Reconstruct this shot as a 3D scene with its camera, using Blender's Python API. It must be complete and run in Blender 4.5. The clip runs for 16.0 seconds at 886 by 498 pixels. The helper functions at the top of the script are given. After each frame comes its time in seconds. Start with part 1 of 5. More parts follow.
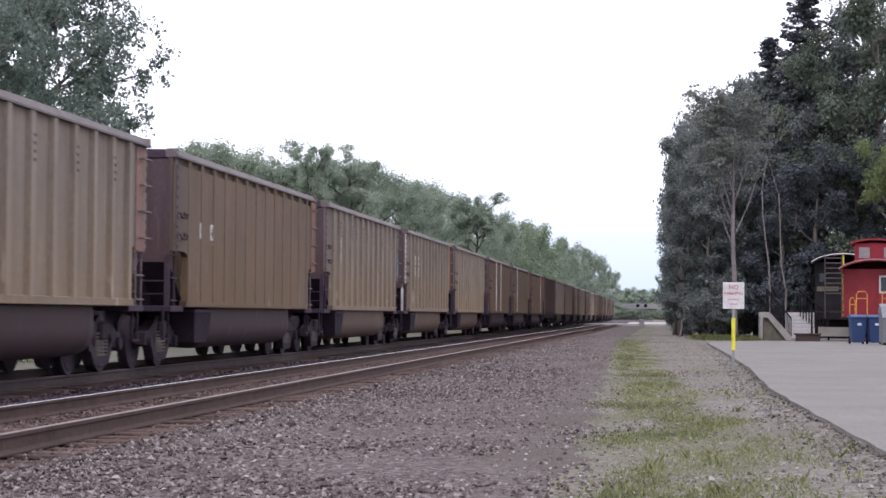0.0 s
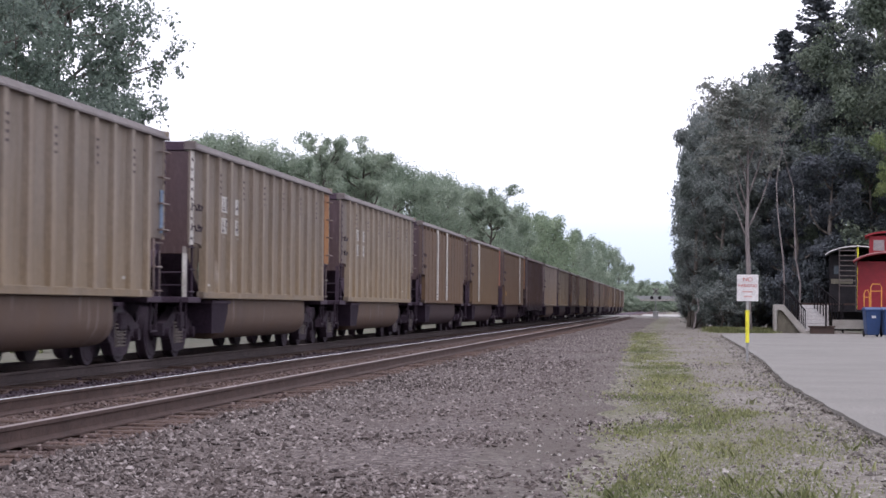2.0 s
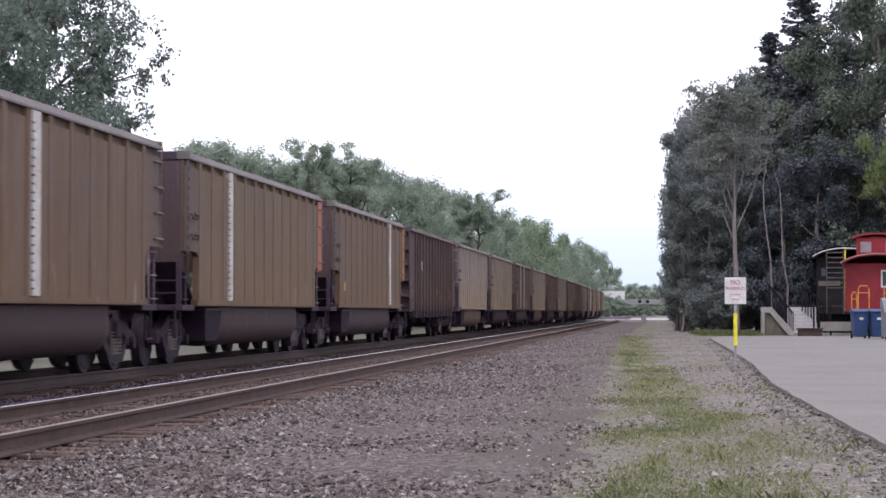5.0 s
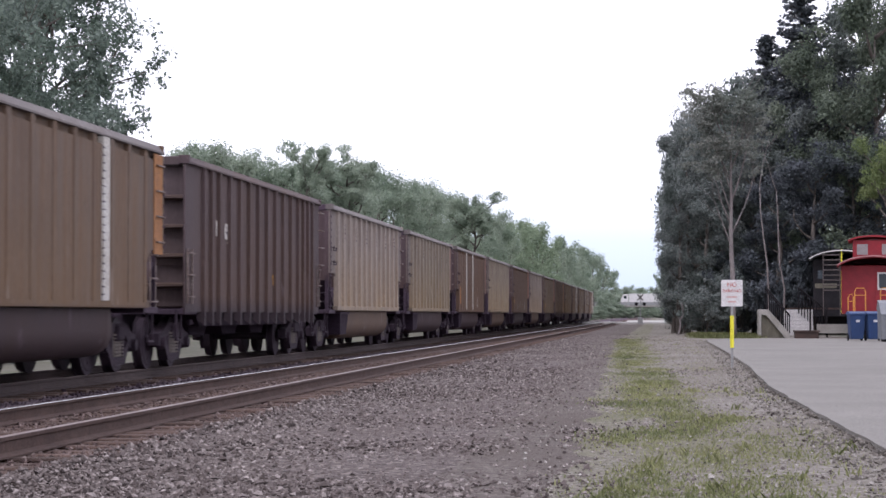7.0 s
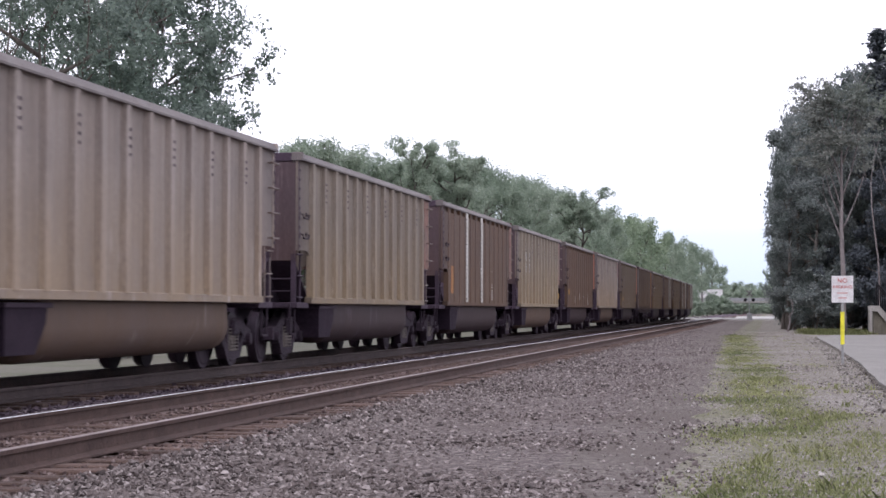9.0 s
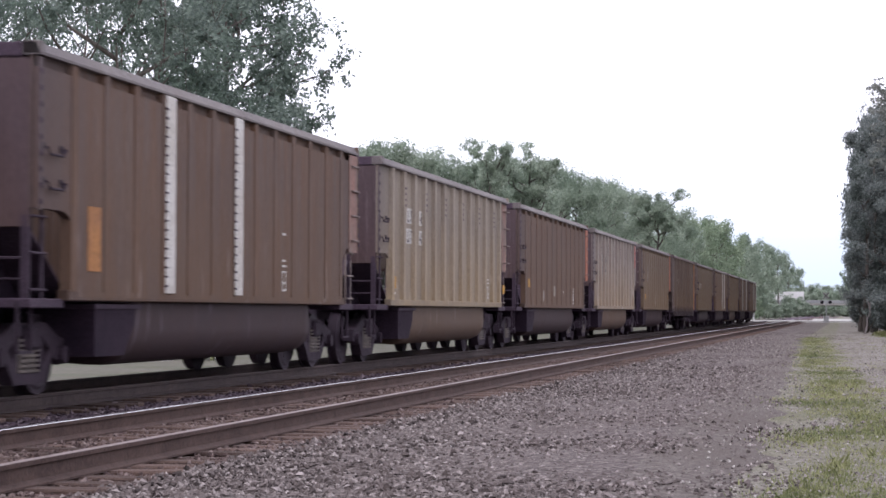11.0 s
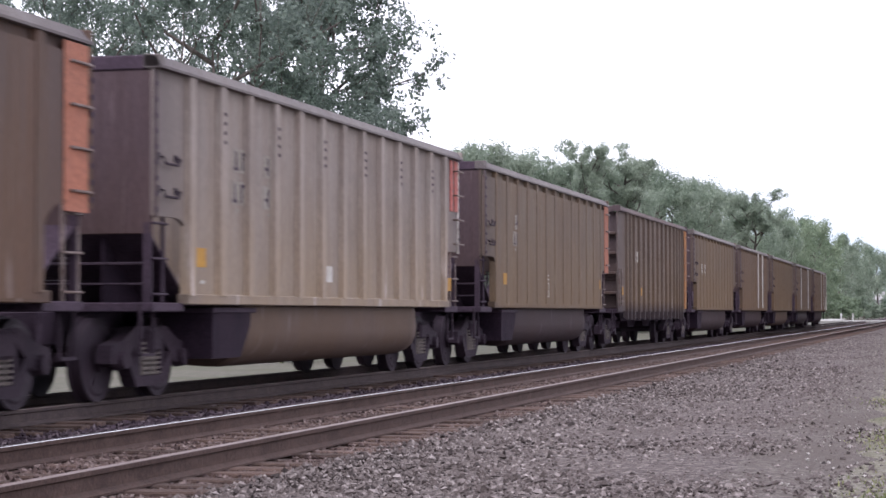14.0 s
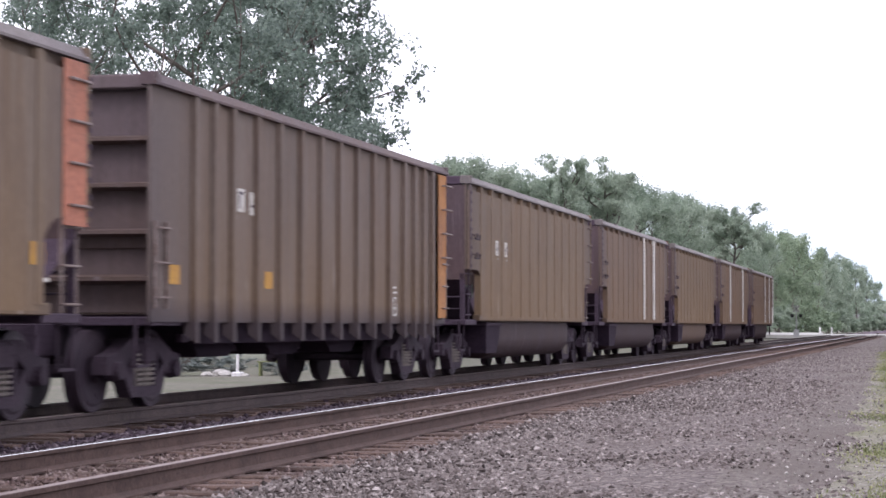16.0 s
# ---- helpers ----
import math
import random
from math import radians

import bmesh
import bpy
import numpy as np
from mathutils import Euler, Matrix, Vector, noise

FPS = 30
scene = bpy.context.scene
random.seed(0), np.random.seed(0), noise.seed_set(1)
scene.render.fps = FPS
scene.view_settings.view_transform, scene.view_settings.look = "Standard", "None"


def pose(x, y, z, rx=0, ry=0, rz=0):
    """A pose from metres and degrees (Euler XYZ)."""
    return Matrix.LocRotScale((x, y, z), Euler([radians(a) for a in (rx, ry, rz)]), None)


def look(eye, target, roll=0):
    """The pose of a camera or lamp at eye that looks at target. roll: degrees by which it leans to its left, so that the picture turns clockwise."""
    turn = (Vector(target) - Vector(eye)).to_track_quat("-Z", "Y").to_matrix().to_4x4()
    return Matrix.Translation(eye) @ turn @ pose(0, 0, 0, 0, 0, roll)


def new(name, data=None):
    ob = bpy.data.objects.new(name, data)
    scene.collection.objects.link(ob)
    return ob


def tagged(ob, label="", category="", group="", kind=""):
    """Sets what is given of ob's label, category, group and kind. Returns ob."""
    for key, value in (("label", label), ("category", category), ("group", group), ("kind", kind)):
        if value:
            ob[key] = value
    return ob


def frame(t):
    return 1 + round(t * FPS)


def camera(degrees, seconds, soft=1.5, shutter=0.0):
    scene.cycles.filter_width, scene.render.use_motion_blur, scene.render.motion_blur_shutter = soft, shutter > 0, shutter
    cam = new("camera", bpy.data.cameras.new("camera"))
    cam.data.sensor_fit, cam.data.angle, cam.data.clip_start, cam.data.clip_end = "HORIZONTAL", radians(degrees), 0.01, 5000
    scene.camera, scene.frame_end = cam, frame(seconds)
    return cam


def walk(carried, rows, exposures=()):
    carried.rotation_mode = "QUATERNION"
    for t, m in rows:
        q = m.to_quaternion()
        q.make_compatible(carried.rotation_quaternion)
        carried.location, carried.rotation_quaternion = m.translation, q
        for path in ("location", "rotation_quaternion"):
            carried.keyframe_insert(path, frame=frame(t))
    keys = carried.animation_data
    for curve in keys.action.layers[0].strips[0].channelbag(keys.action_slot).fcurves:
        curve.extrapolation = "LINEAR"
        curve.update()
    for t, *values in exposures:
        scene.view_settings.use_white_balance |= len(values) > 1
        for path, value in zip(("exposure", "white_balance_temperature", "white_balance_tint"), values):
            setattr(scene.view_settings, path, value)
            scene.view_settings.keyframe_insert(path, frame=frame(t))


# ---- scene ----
F_EYE = Vector((0.0, 0.0, 0.956))
# seconds, degrees to the left of the track's line, degrees up, lean
PATH = [
    (0.0, 6.012, 1.822, 0.371), (0.5, 6.19, 1.654, 0.394), (1.0, 6.274, 1.629, 0.279), (1.5, 6.413, 1.558, 0.258),
    (2.0, 6.396, 1.589, 0.5), (2.5, 6.48, 1.677, 0.389), (3.0, 6.393, 1.648, 0.267), (3.5, 6.455, 1.715, 0.162),
    (4.0, 5.886, 1.739, -0.01), (6.5, 6.362, 1.766, 0.017), (7.0, 5.958, 1.813, -0.037), (7.5, 6.119, 1.582, 0.08),
    (8.0, 6.802, 1.533, 0.215), (8.2, 8.358, 1.513, 0.025), (10.3, 9.116, 1.801, 0.153), (10.5, 9.236, 1.59, 0.137),
    (11.0, 11.009, 1.731, 0.186), (11.5, 10.815, 1.683, 0.299), (12.0, 10.853, 2.2, -0.098), (12.5, 10.734, 2.277, 0.03),
    (13.0, 10.423, 1.885, 0.4), (13.5, 11.219, 1.76, 0.267), (14.0, 13.662, 1.785, -0.1), (14.5, 13.135, 1.846, 0.2),
    (15.0, 13.339, 2.056, -0.1), (15.5, 13.562, 2.013, -0.09), (16.0, 13.099, 2.14, 0.037)]


def aim(yaw, pitch, lean):
    y, p = radians(yaw), radians(pitch)
    ahead = Vector((-math.sin(y) * math.cos(p), math.cos(y) * math.cos(p), math.sin(p)))
    return look(F_EYE, F_EYE + ahead, lean)


cam = camera(24.18, 16.0, soft=1.55, shutter=0.3)
EXPOSE = [(0, 0.61), (7, 0.61), (11, 0.71), (14, 0.82), (15, 0.94), (16, 1.03)]
walk(cam, [(t, aim(a, b, c)) for t, a, b, c in PATH], [(t, e, 6000, 21) for t, e in EXPOSE])

# ---- light: bright overcast sky ----
world = bpy.data.worlds.new("overcast_sky")
scene.world = world
world.use_nodes = True
wn, wl = world.node_tree.nodes, world.node_tree.links
sky = wn.new("ShaderNodeTexSky")
sky.sky_type, sky.sun_disc = "NISHITA", False
sky.sun_elevation, sky.sun_rotation = radians(52), radians(200)
sky.air_density, sky.dust_density, sky.ozone_density = 1.0, 4.0, 1.0
coord = wn.new("ShaderNodeTexCoord")
split = wn.new("ShaderNodeSeparateXYZ")
wl.new(coord.outputs["Generated"], split.inputs[0])
ramp = wn.new("ShaderNodeValToRGB")
ramp.color_ramp.elements[0].position, ramp.color_ramp.elements[0].color = 0.0, (0.5, 0.59, 0.67, 1)
ramp.color_ramp.elements[1].position, ramp.color_ramp.elements[1].color = 0.085, (1.0, 1.0, 1.01, 1)
ramp.color_ramp.elements.new(0.035).color = (0.59, 0.66, 0.72, 1)
wl.new(split.outputs["Z"], ramp.inputs[0])
sky_scale = wn.new("ShaderNodeMix")
sky_scale.data_type, sky_scale.blend_type = "RGBA", "MIX"
sky_scale.inputs[0].default_value = 0.985
wl.new(sky.outputs[0], sky_scale.inputs[6])
wl.new(ramp.outputs[0], sky_scale.inputs[7])
wl.new(sky_scale.outputs[2], wn["Background"].inputs[0])
wn["Background"].inputs[1].default_value = 1.0
sun = new("sun", bpy.data.lights.new("sun", "SUN"))
sun.data.energy, sun.data.angle, sun.data.color = 0.8, radians(25), (1.0, 0.97, 0.93)
sun.matrix_world = look((0, 0, 60), Vector((0, 0, 60)) - Vector((math.sin(radians(200)) * math.cos(radians(52)), math.cos(radians(200)) * math.cos(radians(52)), math.sin(radians(52)))))
scene.view_settings.exposure = 0.0

# ---- materials ----
TONE = 0.71                   # reflectance of weathered, dusty surfaces against the fresh ones named below


def dusty(c):
    return tuple(v * TONE for v in c)


def mix_rgb(nt, kind, fac, a, b):
    """A colour mix node; fac, a and b are sockets or values."""
    n = nt.nodes.new("ShaderNodeMix")
    n.data_type, n.blend_type = "RGBA", kind
    for socket, value in ((n.inputs[0], fac), (n.inputs[6], a), (n.inputs[7], b)):
        if isinstance(value, bpy.types.NodeSocket):
            nt.links.new(value, socket)
        elif isinstance(value, (int, float)):
            socket.default_value = value
        else:
            socket.default_value = (*value[:3], 1)
    return n.outputs[2]


def noise_tex(nt, scale, detail=6, rough=0.6, stretch=(1, 1, 1), low=0.35, high=0.65, where="Object"):
    """Noise between low and high, stretched, as a 0 to 1 factor."""
    tc = nt.nodes.new("ShaderNodeTexCoord")
    mp = nt.nodes.new("ShaderNodeMapping")
    mp.inputs["Scale"].default_value = stretch
    oi = nt.nodes.new("ShaderNodeObjectInfo")
    sh = nt.nodes.new("ShaderNodeVectorMath")
    sh.operation = "MULTIPLY_ADD"
    sh.inputs[1].default_value, sh.inputs[2].default_value = (31, 17, 23), (0, 0, 0)
    nt.links.new(oi.outputs["Random"], sh.inputs[0])
    nt.links.new(sh.outputs[0], mp.inputs["Location"])
    nt.links.new(tc.outputs[where], mp.inputs[0])
    no = nt.nodes.new("ShaderNodeTexNoise")
    no.inputs["Scale"].default_value, no.inputs["Detail"].default_value, no.inputs["Roughness"].default_value = scale, detail, rough
    nt.links.new(mp.outputs[0], no.inputs["Vector"])
    mr = nt.nodes.new("ShaderNodeMapRange")
    mr.inputs["From Min"].default_value, mr.inputs["From Max"].default_value = low, high
    nt.links.new(no.outputs["Fac"], mr.inputs["Value"])
    return mr.outputs[0]


def base(name, rough=0.8, metal=0.0, spec=0.3):
    m = bpy.data.materials.new(name)
    m.use_nodes = True
    b = m.node_tree.nodes["Principled BSDF"]
    b.inputs["Roughness"].default_value, b.inputs["Metallic"].default_value = rough, metal
    b.inputs["Specular IOR Level"].default_value = spec
    return m, m.node_tree, b


def bump(nt, b, height, strength=0.4, dist=0.02):
    n = nt.nodes.new("ShaderNodeBump")
    n.inputs["Strength"].default_value, n.inputs["Distance"].default_value = strength, dist
    nt.links.new(height, n.inputs["Height"])
    nt.links.new(n.outputs[0], b.inputs["Normal"])


def worn(name, colour, second, scale=3.0, rough=0.8, metal=0.0, grain=40.0, relief=0.3, stretch=(1, 1, 1), low=0.35, high=0.65, spec=0.3, dist=0.01, per_piece=0.0):
    """A surface of two tones at a large and a fine scale, with relief."""
    m, nt, b = base(name, rough, metal, spec)
    big = noise_tex(nt, scale, 5, 0.6, stretch, low, high)
    fine = noise_tex(nt, grain, 4, 0.7, stretch, 0.3, 0.7)
    c = mix_rgb(nt, "MIX", big, dusty(colour), dusty(second))
    c = mix_rgb(nt, "OVERLAY", 0.35, c, fine)
    if per_piece:
        oi = nt.nodes.new("ShaderNodeObjectInfo")
        mr = nt.nodes.new("ShaderNodeMapRange")
        mr.inputs["To Min"].default_value, mr.inputs["To Max"].default_value = 1 - per_piece, 1 + per_piece
        nt.links.new(oi.outputs["Random"], mr.inputs["Value"])
        c = mix_rgb(nt, "MULTIPLY", 1.0, c, mr.outputs[0])
    nt.links.new(c, b.inputs["Base Color"])
    bump(nt, b, fine, relief, dist)
    return m


def car_paint(name, colour, rust, coal=(0.05, 0.04, 0.045), rusty=0.5, low=0.4, high=0.62, foot=0.0):
    """Weathered freight car paint: rust in upright streaks, coal dust in patches, thin scratches."""
    m, nt, b = base(name, 0.7, 0.0, 0.25)
    colour, rust, coal = dusty(colour), dusty(rust), dusty(coal)
    streak = noise_tex(nt, 1.0, 6, 0.65, (4.0, 4.0, 0.3), low, high)
    patch = noise_tex(nt, 0.45, 5, 0.65, (1, 1, 1.2), 0.42, 0.66)
    fine = noise_tex(nt, 22, 5, 0.75, (1.6, 1.6, 0.5), 0.3, 0.7)
    thin = noise_tex(nt, 7.0, 3, 0.5, (1.6, 1.6, 0.06), 0.5, 0.66)
    scuff = noise_tex(nt, 10.0, 2, 0.5, (2.2, 2.2, 0.14), 0.62, 0.7)
    fac = nt.nodes.new("ShaderNodeMath")
    fac.operation = "MULTIPLY"
    nt.links.new(streak, fac.inputs[0])
    fac.inputs[1].default_value = rusty
    c = mix_rgb(nt, "MIX", fac.outputs[0], colour, rust)
    fac2 = nt.nodes.new("ShaderNodeMath")
    fac2.operation = "MULTIPLY"
    nt.links.new(patch, fac2.inputs[0])
    fac2.inputs[1].default_value = 0.25
    c = mix_rgb(nt, "MIX", fac2.outputs[0], c, coal)
    fac3 = nt.nodes.new("ShaderNodeMath")
    fac3.operation = "MULTIPLY"
    nt.links.new(thin, fac3.inputs[0])
    fac3.inputs[1].default_value = 0.6 * rusty
    c = mix_rgb(nt, "MIX", fac3.outputs[0], c, tuple(v * 0.75 for v in rust))
    fac4 = nt.nodes.new("ShaderNodeMath")
    fac4.operation = "MULTIPLY"
    nt.links.new(scuff, fac4.inputs[0])
    fac4.inputs[1].default_value = 0.4 * rusty
    c = mix_rgb(nt, "MIX", fac4.outputs[0], c, tuple(min(0.5, v * 1.7 + 0.05) for v in colour))
    # yellow-brown road dust, thrown up from the track
    tc = nt.nodes.new("ShaderNodeTexCoord")
    sp = nt.nodes.new("ShaderNodeSeparateXYZ")
    nt.links.new(tc.outputs["Object"], sp.inputs[0])
    mr = nt.nodes.new("ShaderNodeMapRange")
    mr.inputs["From Min"].default_value, mr.inputs["From Max"].default_value = 2.9, 1.2
    mr.inputs["To Max"].default_value = 0.62
    nt.links.new(sp.outputs["Z"], mr.inputs["Value"])
    blow = noise_tex(nt, 0.8, 5, 0.7, (1, 1, 0.7), 0.15, 0.6)
    fac5 = nt.nodes.new("ShaderNodeMath")
    fac5.operation = "MULTIPLY"
    nt.links.new(mr.outputs[0], fac5.inputs[0])
    nt.links.new(blow, fac5.inputs[1])
    c = mix_rgb(nt, "MIX", fac5.outputs[0], c, tuple(v * k for v, k in zip(colour, (1.08, 0.9, 0.58))))
    # coal dust that settles on the sheets next to the car's ends
    far = nt.nodes.new("ShaderNodeMath")
    far.operation = "ABSOLUTE"
    nt.links.new(sp.outputs["Y"], far.inputs[0])
    me = nt.nodes.new("ShaderNodeMapRange")
    me.inputs["From Min"].default_value, me.inputs["From Max"].default_value = 5.4, 6.9
    me.inputs["To Max"].default_value = 0.92
    nt.links.new(far.outputs[0], me.inputs["Value"])
    cling = noise_tex(nt, 1.3, 5, 0.7, (1, 1, 0.5), 0.0, 0.58)
    fac6 = nt.nodes.new("ShaderNodeMath")
    fac6.operation = "MULTIPLY"
    nt.links.new(me.outputs[0], fac6.inputs[0])
    nt.links.new(cling, fac6.inputs[1])
    c = mix_rgb(nt, "MIX", fac6.outputs[0], c, tuple(v * 0.45 + d for v, d in zip(colour, (0.03, 0.022, 0.026))))
    # pale upright rub marks low on the side
    rub = noise_tex(nt, 3.2, 2, 0.4, (1.4, 1.4, 0.35), 0.66, 0.74)
    low_z = nt.nodes.new("ShaderNodeMapRange")
    low_z.inputs["From Min"].default_value, low_z.inputs["From Max"].default_value = 2.1, 1.5
    low_z.inputs["To Max"].default_value = 0.75
    nt.links.new(sp.outputs["Z"], low_z.inputs["Value"])
    fac7 = nt.nodes.new("ShaderNodeMath")
    fac7.operation = "MULTIPLY"
    nt.links.new(rub, fac7.inputs[0])
    nt.links.new(low_z.outputs[0], fac7.inputs[1])
    c = mix_rgb(nt, "MIX", fac7.outputs[0], c, tuple(min(0.55, v * 1.5 + 0.04) for v in colour))
    if foot:
        # coal soot on the stake ends that hang below the side
        ft = nt.nodes.new("ShaderNodeMapRange")
        ft.inputs["From Min"].default_value, ft.inputs["From Max"].default_value = 1.3, 0.98
        ft.inputs["To Max"].default_value = foot
        nt.links.new(sp.outputs["Z"], ft.inputs["Value"])
        c = mix_rgb(nt, "MIX", ft.outputs[0], c, (0.03, 0.021, 0.028))
    c = mix_rgb(nt, "OVERLAY", 0.2, c, fine)
    nt.links.new(c, b.inputs["Base Color"])
    bump(nt, b, fine, 0.15, 0.01)
    return m


def leaf_mat(name, dark, light, clear=0.25):
    m, nt, b = base(name, 0.6, 0.0, 0.25)
    geo = nt.nodes.new("ShaderNodeNewGeometry")
    c = mix_rgb(nt, "MIX", geo.outputs["Random Per Island"], dark, light)
    big = noise_tex(nt, 0.35, 3, 0.5, (1, 1, 1), 0.35, 0.65)
    c = mix_rgb(nt, "MIX", big, c, mix_rgb(nt, "MULTIPLY", 1.0, c, (0.6, 0.66, 0.62)))
    nt.links.new(c, b.inputs["Base Color"])
    tr = nt.nodes.new("ShaderNodeBsdfTranslucent")
    nt.links.new(c, tr.inputs["Color"])
    mx = nt.nodes.new("ShaderNodeMixShader")
    mx.inputs[0].default_value = clear
    nt.links.new(b.outputs[0], mx.inputs[1])
    nt.links.new(tr.outputs[0], mx.inputs[2])
    nt.links.new(mx.outputs[0], nt.nodes["Material Output"].inputs["Surface"])
    return m


def gravel_mat(name, tones, scale, dirt, dirt_amount):
    """Loose stones: a cell pattern with a tone per cell, relief, and dirt in patches."""
    tones, dirt = [dusty(c) for c in tones], dusty(dirt)
    m, nt, b = base(name, 0.9, 0.0, 0.2)
    tc = nt.nodes.new("ShaderNodeTexCoord")
    vo = nt.nodes.new("ShaderNodeTexVoronoi")
    vo.inputs["Scale"].default_value = scale
    nt.links.new(tc.outputs["Object"], vo.inputs["Vector"])
    ra = nt.nodes.new("ShaderNodeValToRGB")
    ra.color_ramp.elements[0].color, ra.color_ramp.elements[1].color = (*tones[0], 1), (*tones[-1], 1)
    for i, tone in enumerate(tones[1:-1], 1):
        ra.color_ramp.elements.new(i / (len(tones) - 1)).color = (*tone, 1)
    sp = nt.nodes.new("ShaderNodeSeparateColor")
    nt.links.new(vo.outputs["Color"], sp.inputs[0])
    nt.links.new(sp.outputs[0], ra.inputs[0])
    patch = noise_tex(nt, 0.5, 6, 0.65, (1, 0.5, 1), 0.4, 0.62)
    f = nt.nodes.new("ShaderNodeMath")
    f.operation = "MULTIPLY"
    nt.links.new(patch, f.inputs[0])
    f.inputs[1].default_value = dirt_amount
    c = mix_rgb(nt, "MIX", f.outputs[0], ra.outputs[0], dirt)
    nt.links.new(c, b.inputs["Base Color"])
    inv = nt.nodes.new("ShaderNodeMath")
    inv.operation = "SUBTRACT"
    inv.inputs[0].default_value = 1.0
    nt.links.new(vo.outputs["Distance"], inv.inputs[1])
    bump(nt, b, inv.outputs[0], 0.9, 0.03)
    return m


def plain(name, colour, rough=0.6, metal=0.0, spec=0.4):
    return worn(name, colour, tuple(v * 0.82 for v in colour), 6.0, rough, metal, 60.0, 0.1, spec=spec)


M_GRAVEL = gravel_mat("ballast_gravel", [(0.055, 0.044, 0.04), (0.116, 0.094, 0.087), (0.178, 0.147, 0.137), (0.312, 0.265, 0.248)], 26, (0.122, 0.093, 0.083), 0.45)
M_BALLAST = gravel_mat("oily_ballast", [(0.042, 0.024, 0.023), (0.092, 0.056, 0.053), (0.138, 0.086, 0.08), (0.21, 0.145, 0.134)], 20, (0.088, 0.047, 0.042), 0.6)
M_DARK_BALLAST = gravel_mat("sooty_ballast", [(0.042, 0.027, 0.038), (0.084, 0.057, 0.074), (0.123, 0.087, 0.108), (0.19, 0.142, 0.165)], 20, (0.082, 0.054, 0.071), 0.6)
M_DIRT = gravel_mat("packed_dirt_gravel", [(0.1, 0.082, 0.072), (0.14, 0.117, 0.104), (0.167, 0.141, 0.126), (0.26, 0.226, 0.205)], 30, (0.128, 0.104, 0.09), 0.8)
M_GROUND = worn("distant_ground", (0.2, 0.19, 0.15), (0.14, 0.16, 0.09), 0.08, 0.95, 0, 3.0, 0.2)
M_LOT = worn("pale_gravel_lot", (0.15, 0.136, 0.108), (0.1, 0.105, 0.06), 0.2, 0.95, 0, 6.0, 0.2)
M_ASPHALT = worn("worn_asphalt", (0.26, 0.245, 0.222), (0.212, 0.199, 0.18), 0.35, 0.9, 0, 30.0, 0.35)
M_ROAD = worn("pale_crossing_road", (0.5, 0.49, 0.46), (0.4, 0.39, 0.36), 0.3, 0.9, 0, 20, 0.2)
M_STONE = worn("loose_stone", (0.2, 0.185, 0.18), (0.33, 0.31, 0.295), 2.0, 0.9, 0, 40, 0.3)
M_RAIL_SIDE = worn("rusty_rail_steel", (0.078, 0.046, 0.038), (0.115, 0.071, 0.058), 3.0, 0.85, 0.1, 30, 0.3)
M_RAIL_HEAD = worn("polished_rail_head", (0.9, 0.88, 0.88), (0.8, 0.78, 0.78), 3.0, 0.25, 0.95, 30, 0.0)
M_RAIL_DULL = worn("dull_rail_head", (0.3, 0.235, 0.22), (0.22, 0.165, 0.15), 3.0, 0.5, 0.4, 30, 0.02)
M_RAIL_SOOT = worn("sooty_rail_steel", (0.07, 0.05, 0.05), (0.1, 0.073, 0.068), 3.0, 0.85, 0.1, 30, 0.3)
M_TIE = worn("weathered_tie_wood", (0.08, 0.05, 0.041), (0.15, 0.1, 0.08), 4.0, 0.95, 0, 30, 0.6, (1, 8, 8), per_piece=0.35)
# Purple tint of these four colours stands in for glare over dark parts.
M_UNDER = worn("sooty_glare_tinted_underframe", (0.056, 0.036, 0.054), (0.085, 0.056, 0.08), 2.0, 0.85, 0.0, 25, 0.3)
M_TRUCK = worn("grimy_glare_tinted_steel", (0.034, 0.021, 0.033), (0.056, 0.035, 0.05), 3.0, 0.85, 0.0, 30, 0.3)
M_NEAR_BLACK = worn("near_black_underbody", (0.026, 0.016, 0.027), (0.042, 0.026, 0.04), 2.0, 0.9, 0.0, 25, 0.3, spec=0.15)
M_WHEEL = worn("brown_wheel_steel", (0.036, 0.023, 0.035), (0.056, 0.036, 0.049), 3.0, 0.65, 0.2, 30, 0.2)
M_SPRING = worn("dusty_spring_steel", (0.24, 0.2, 0.175), (0.14, 0.115, 0.105), 5, 0.6, 0.3, 30, 0.2)
M_WHITE_MARK = worn("weathered_white_paint", (0.78, 0.75, 0.7), (0.6, 0.55, 0.48), 2.0, 0.7, 0, 30, 0.1)
M_FAINT_MARK = worn("worn_off_white_paint", (0.4, 0.36, 0.31), (0.3, 0.25, 0.21), 2.0, 0.7, 0, 30, 0.1)
M_YELLOW_MARK = worn("weathered_yellow_paint", (0.62, 0.33, 0.05), (0.5, 0.26, 0.06), 3.0, 0.7, 0, 30, 0.1)
M_ORANGE = worn("faded_orange_paint", (0.5, 0.185, 0.11), (0.4, 0.16, 0.1), 1.2, 0.7, 0, 20, 0.1)
M_FADED = worn("worn_pink_orange_paint", (0.36, 0.19, 0.15), (0.24, 0.17, 0.14), 2.6, 0.75, 0, 20, 0.1, (1, 1, 0.6))
M_PALE_BLUE = worn("faded_blue_paint", (0.2, 0.29, 0.42), (0.16, 0.2, 0.27), 1.2, 0.7, 0, 20, 0.1)
M_AMBER = worn("faded_amber_paint", (0.5, 0.22, 0.06), (0.34, 0.15, 0.06), 1.2, 0.7, 0, 20, 0.1)
M_RUSTY = worn("dull_rust_red_paint", (0.3, 0.15, 0.1), (0.2, 0.11, 0.08), 1.6, 0.75, 0, 20, 0.1)
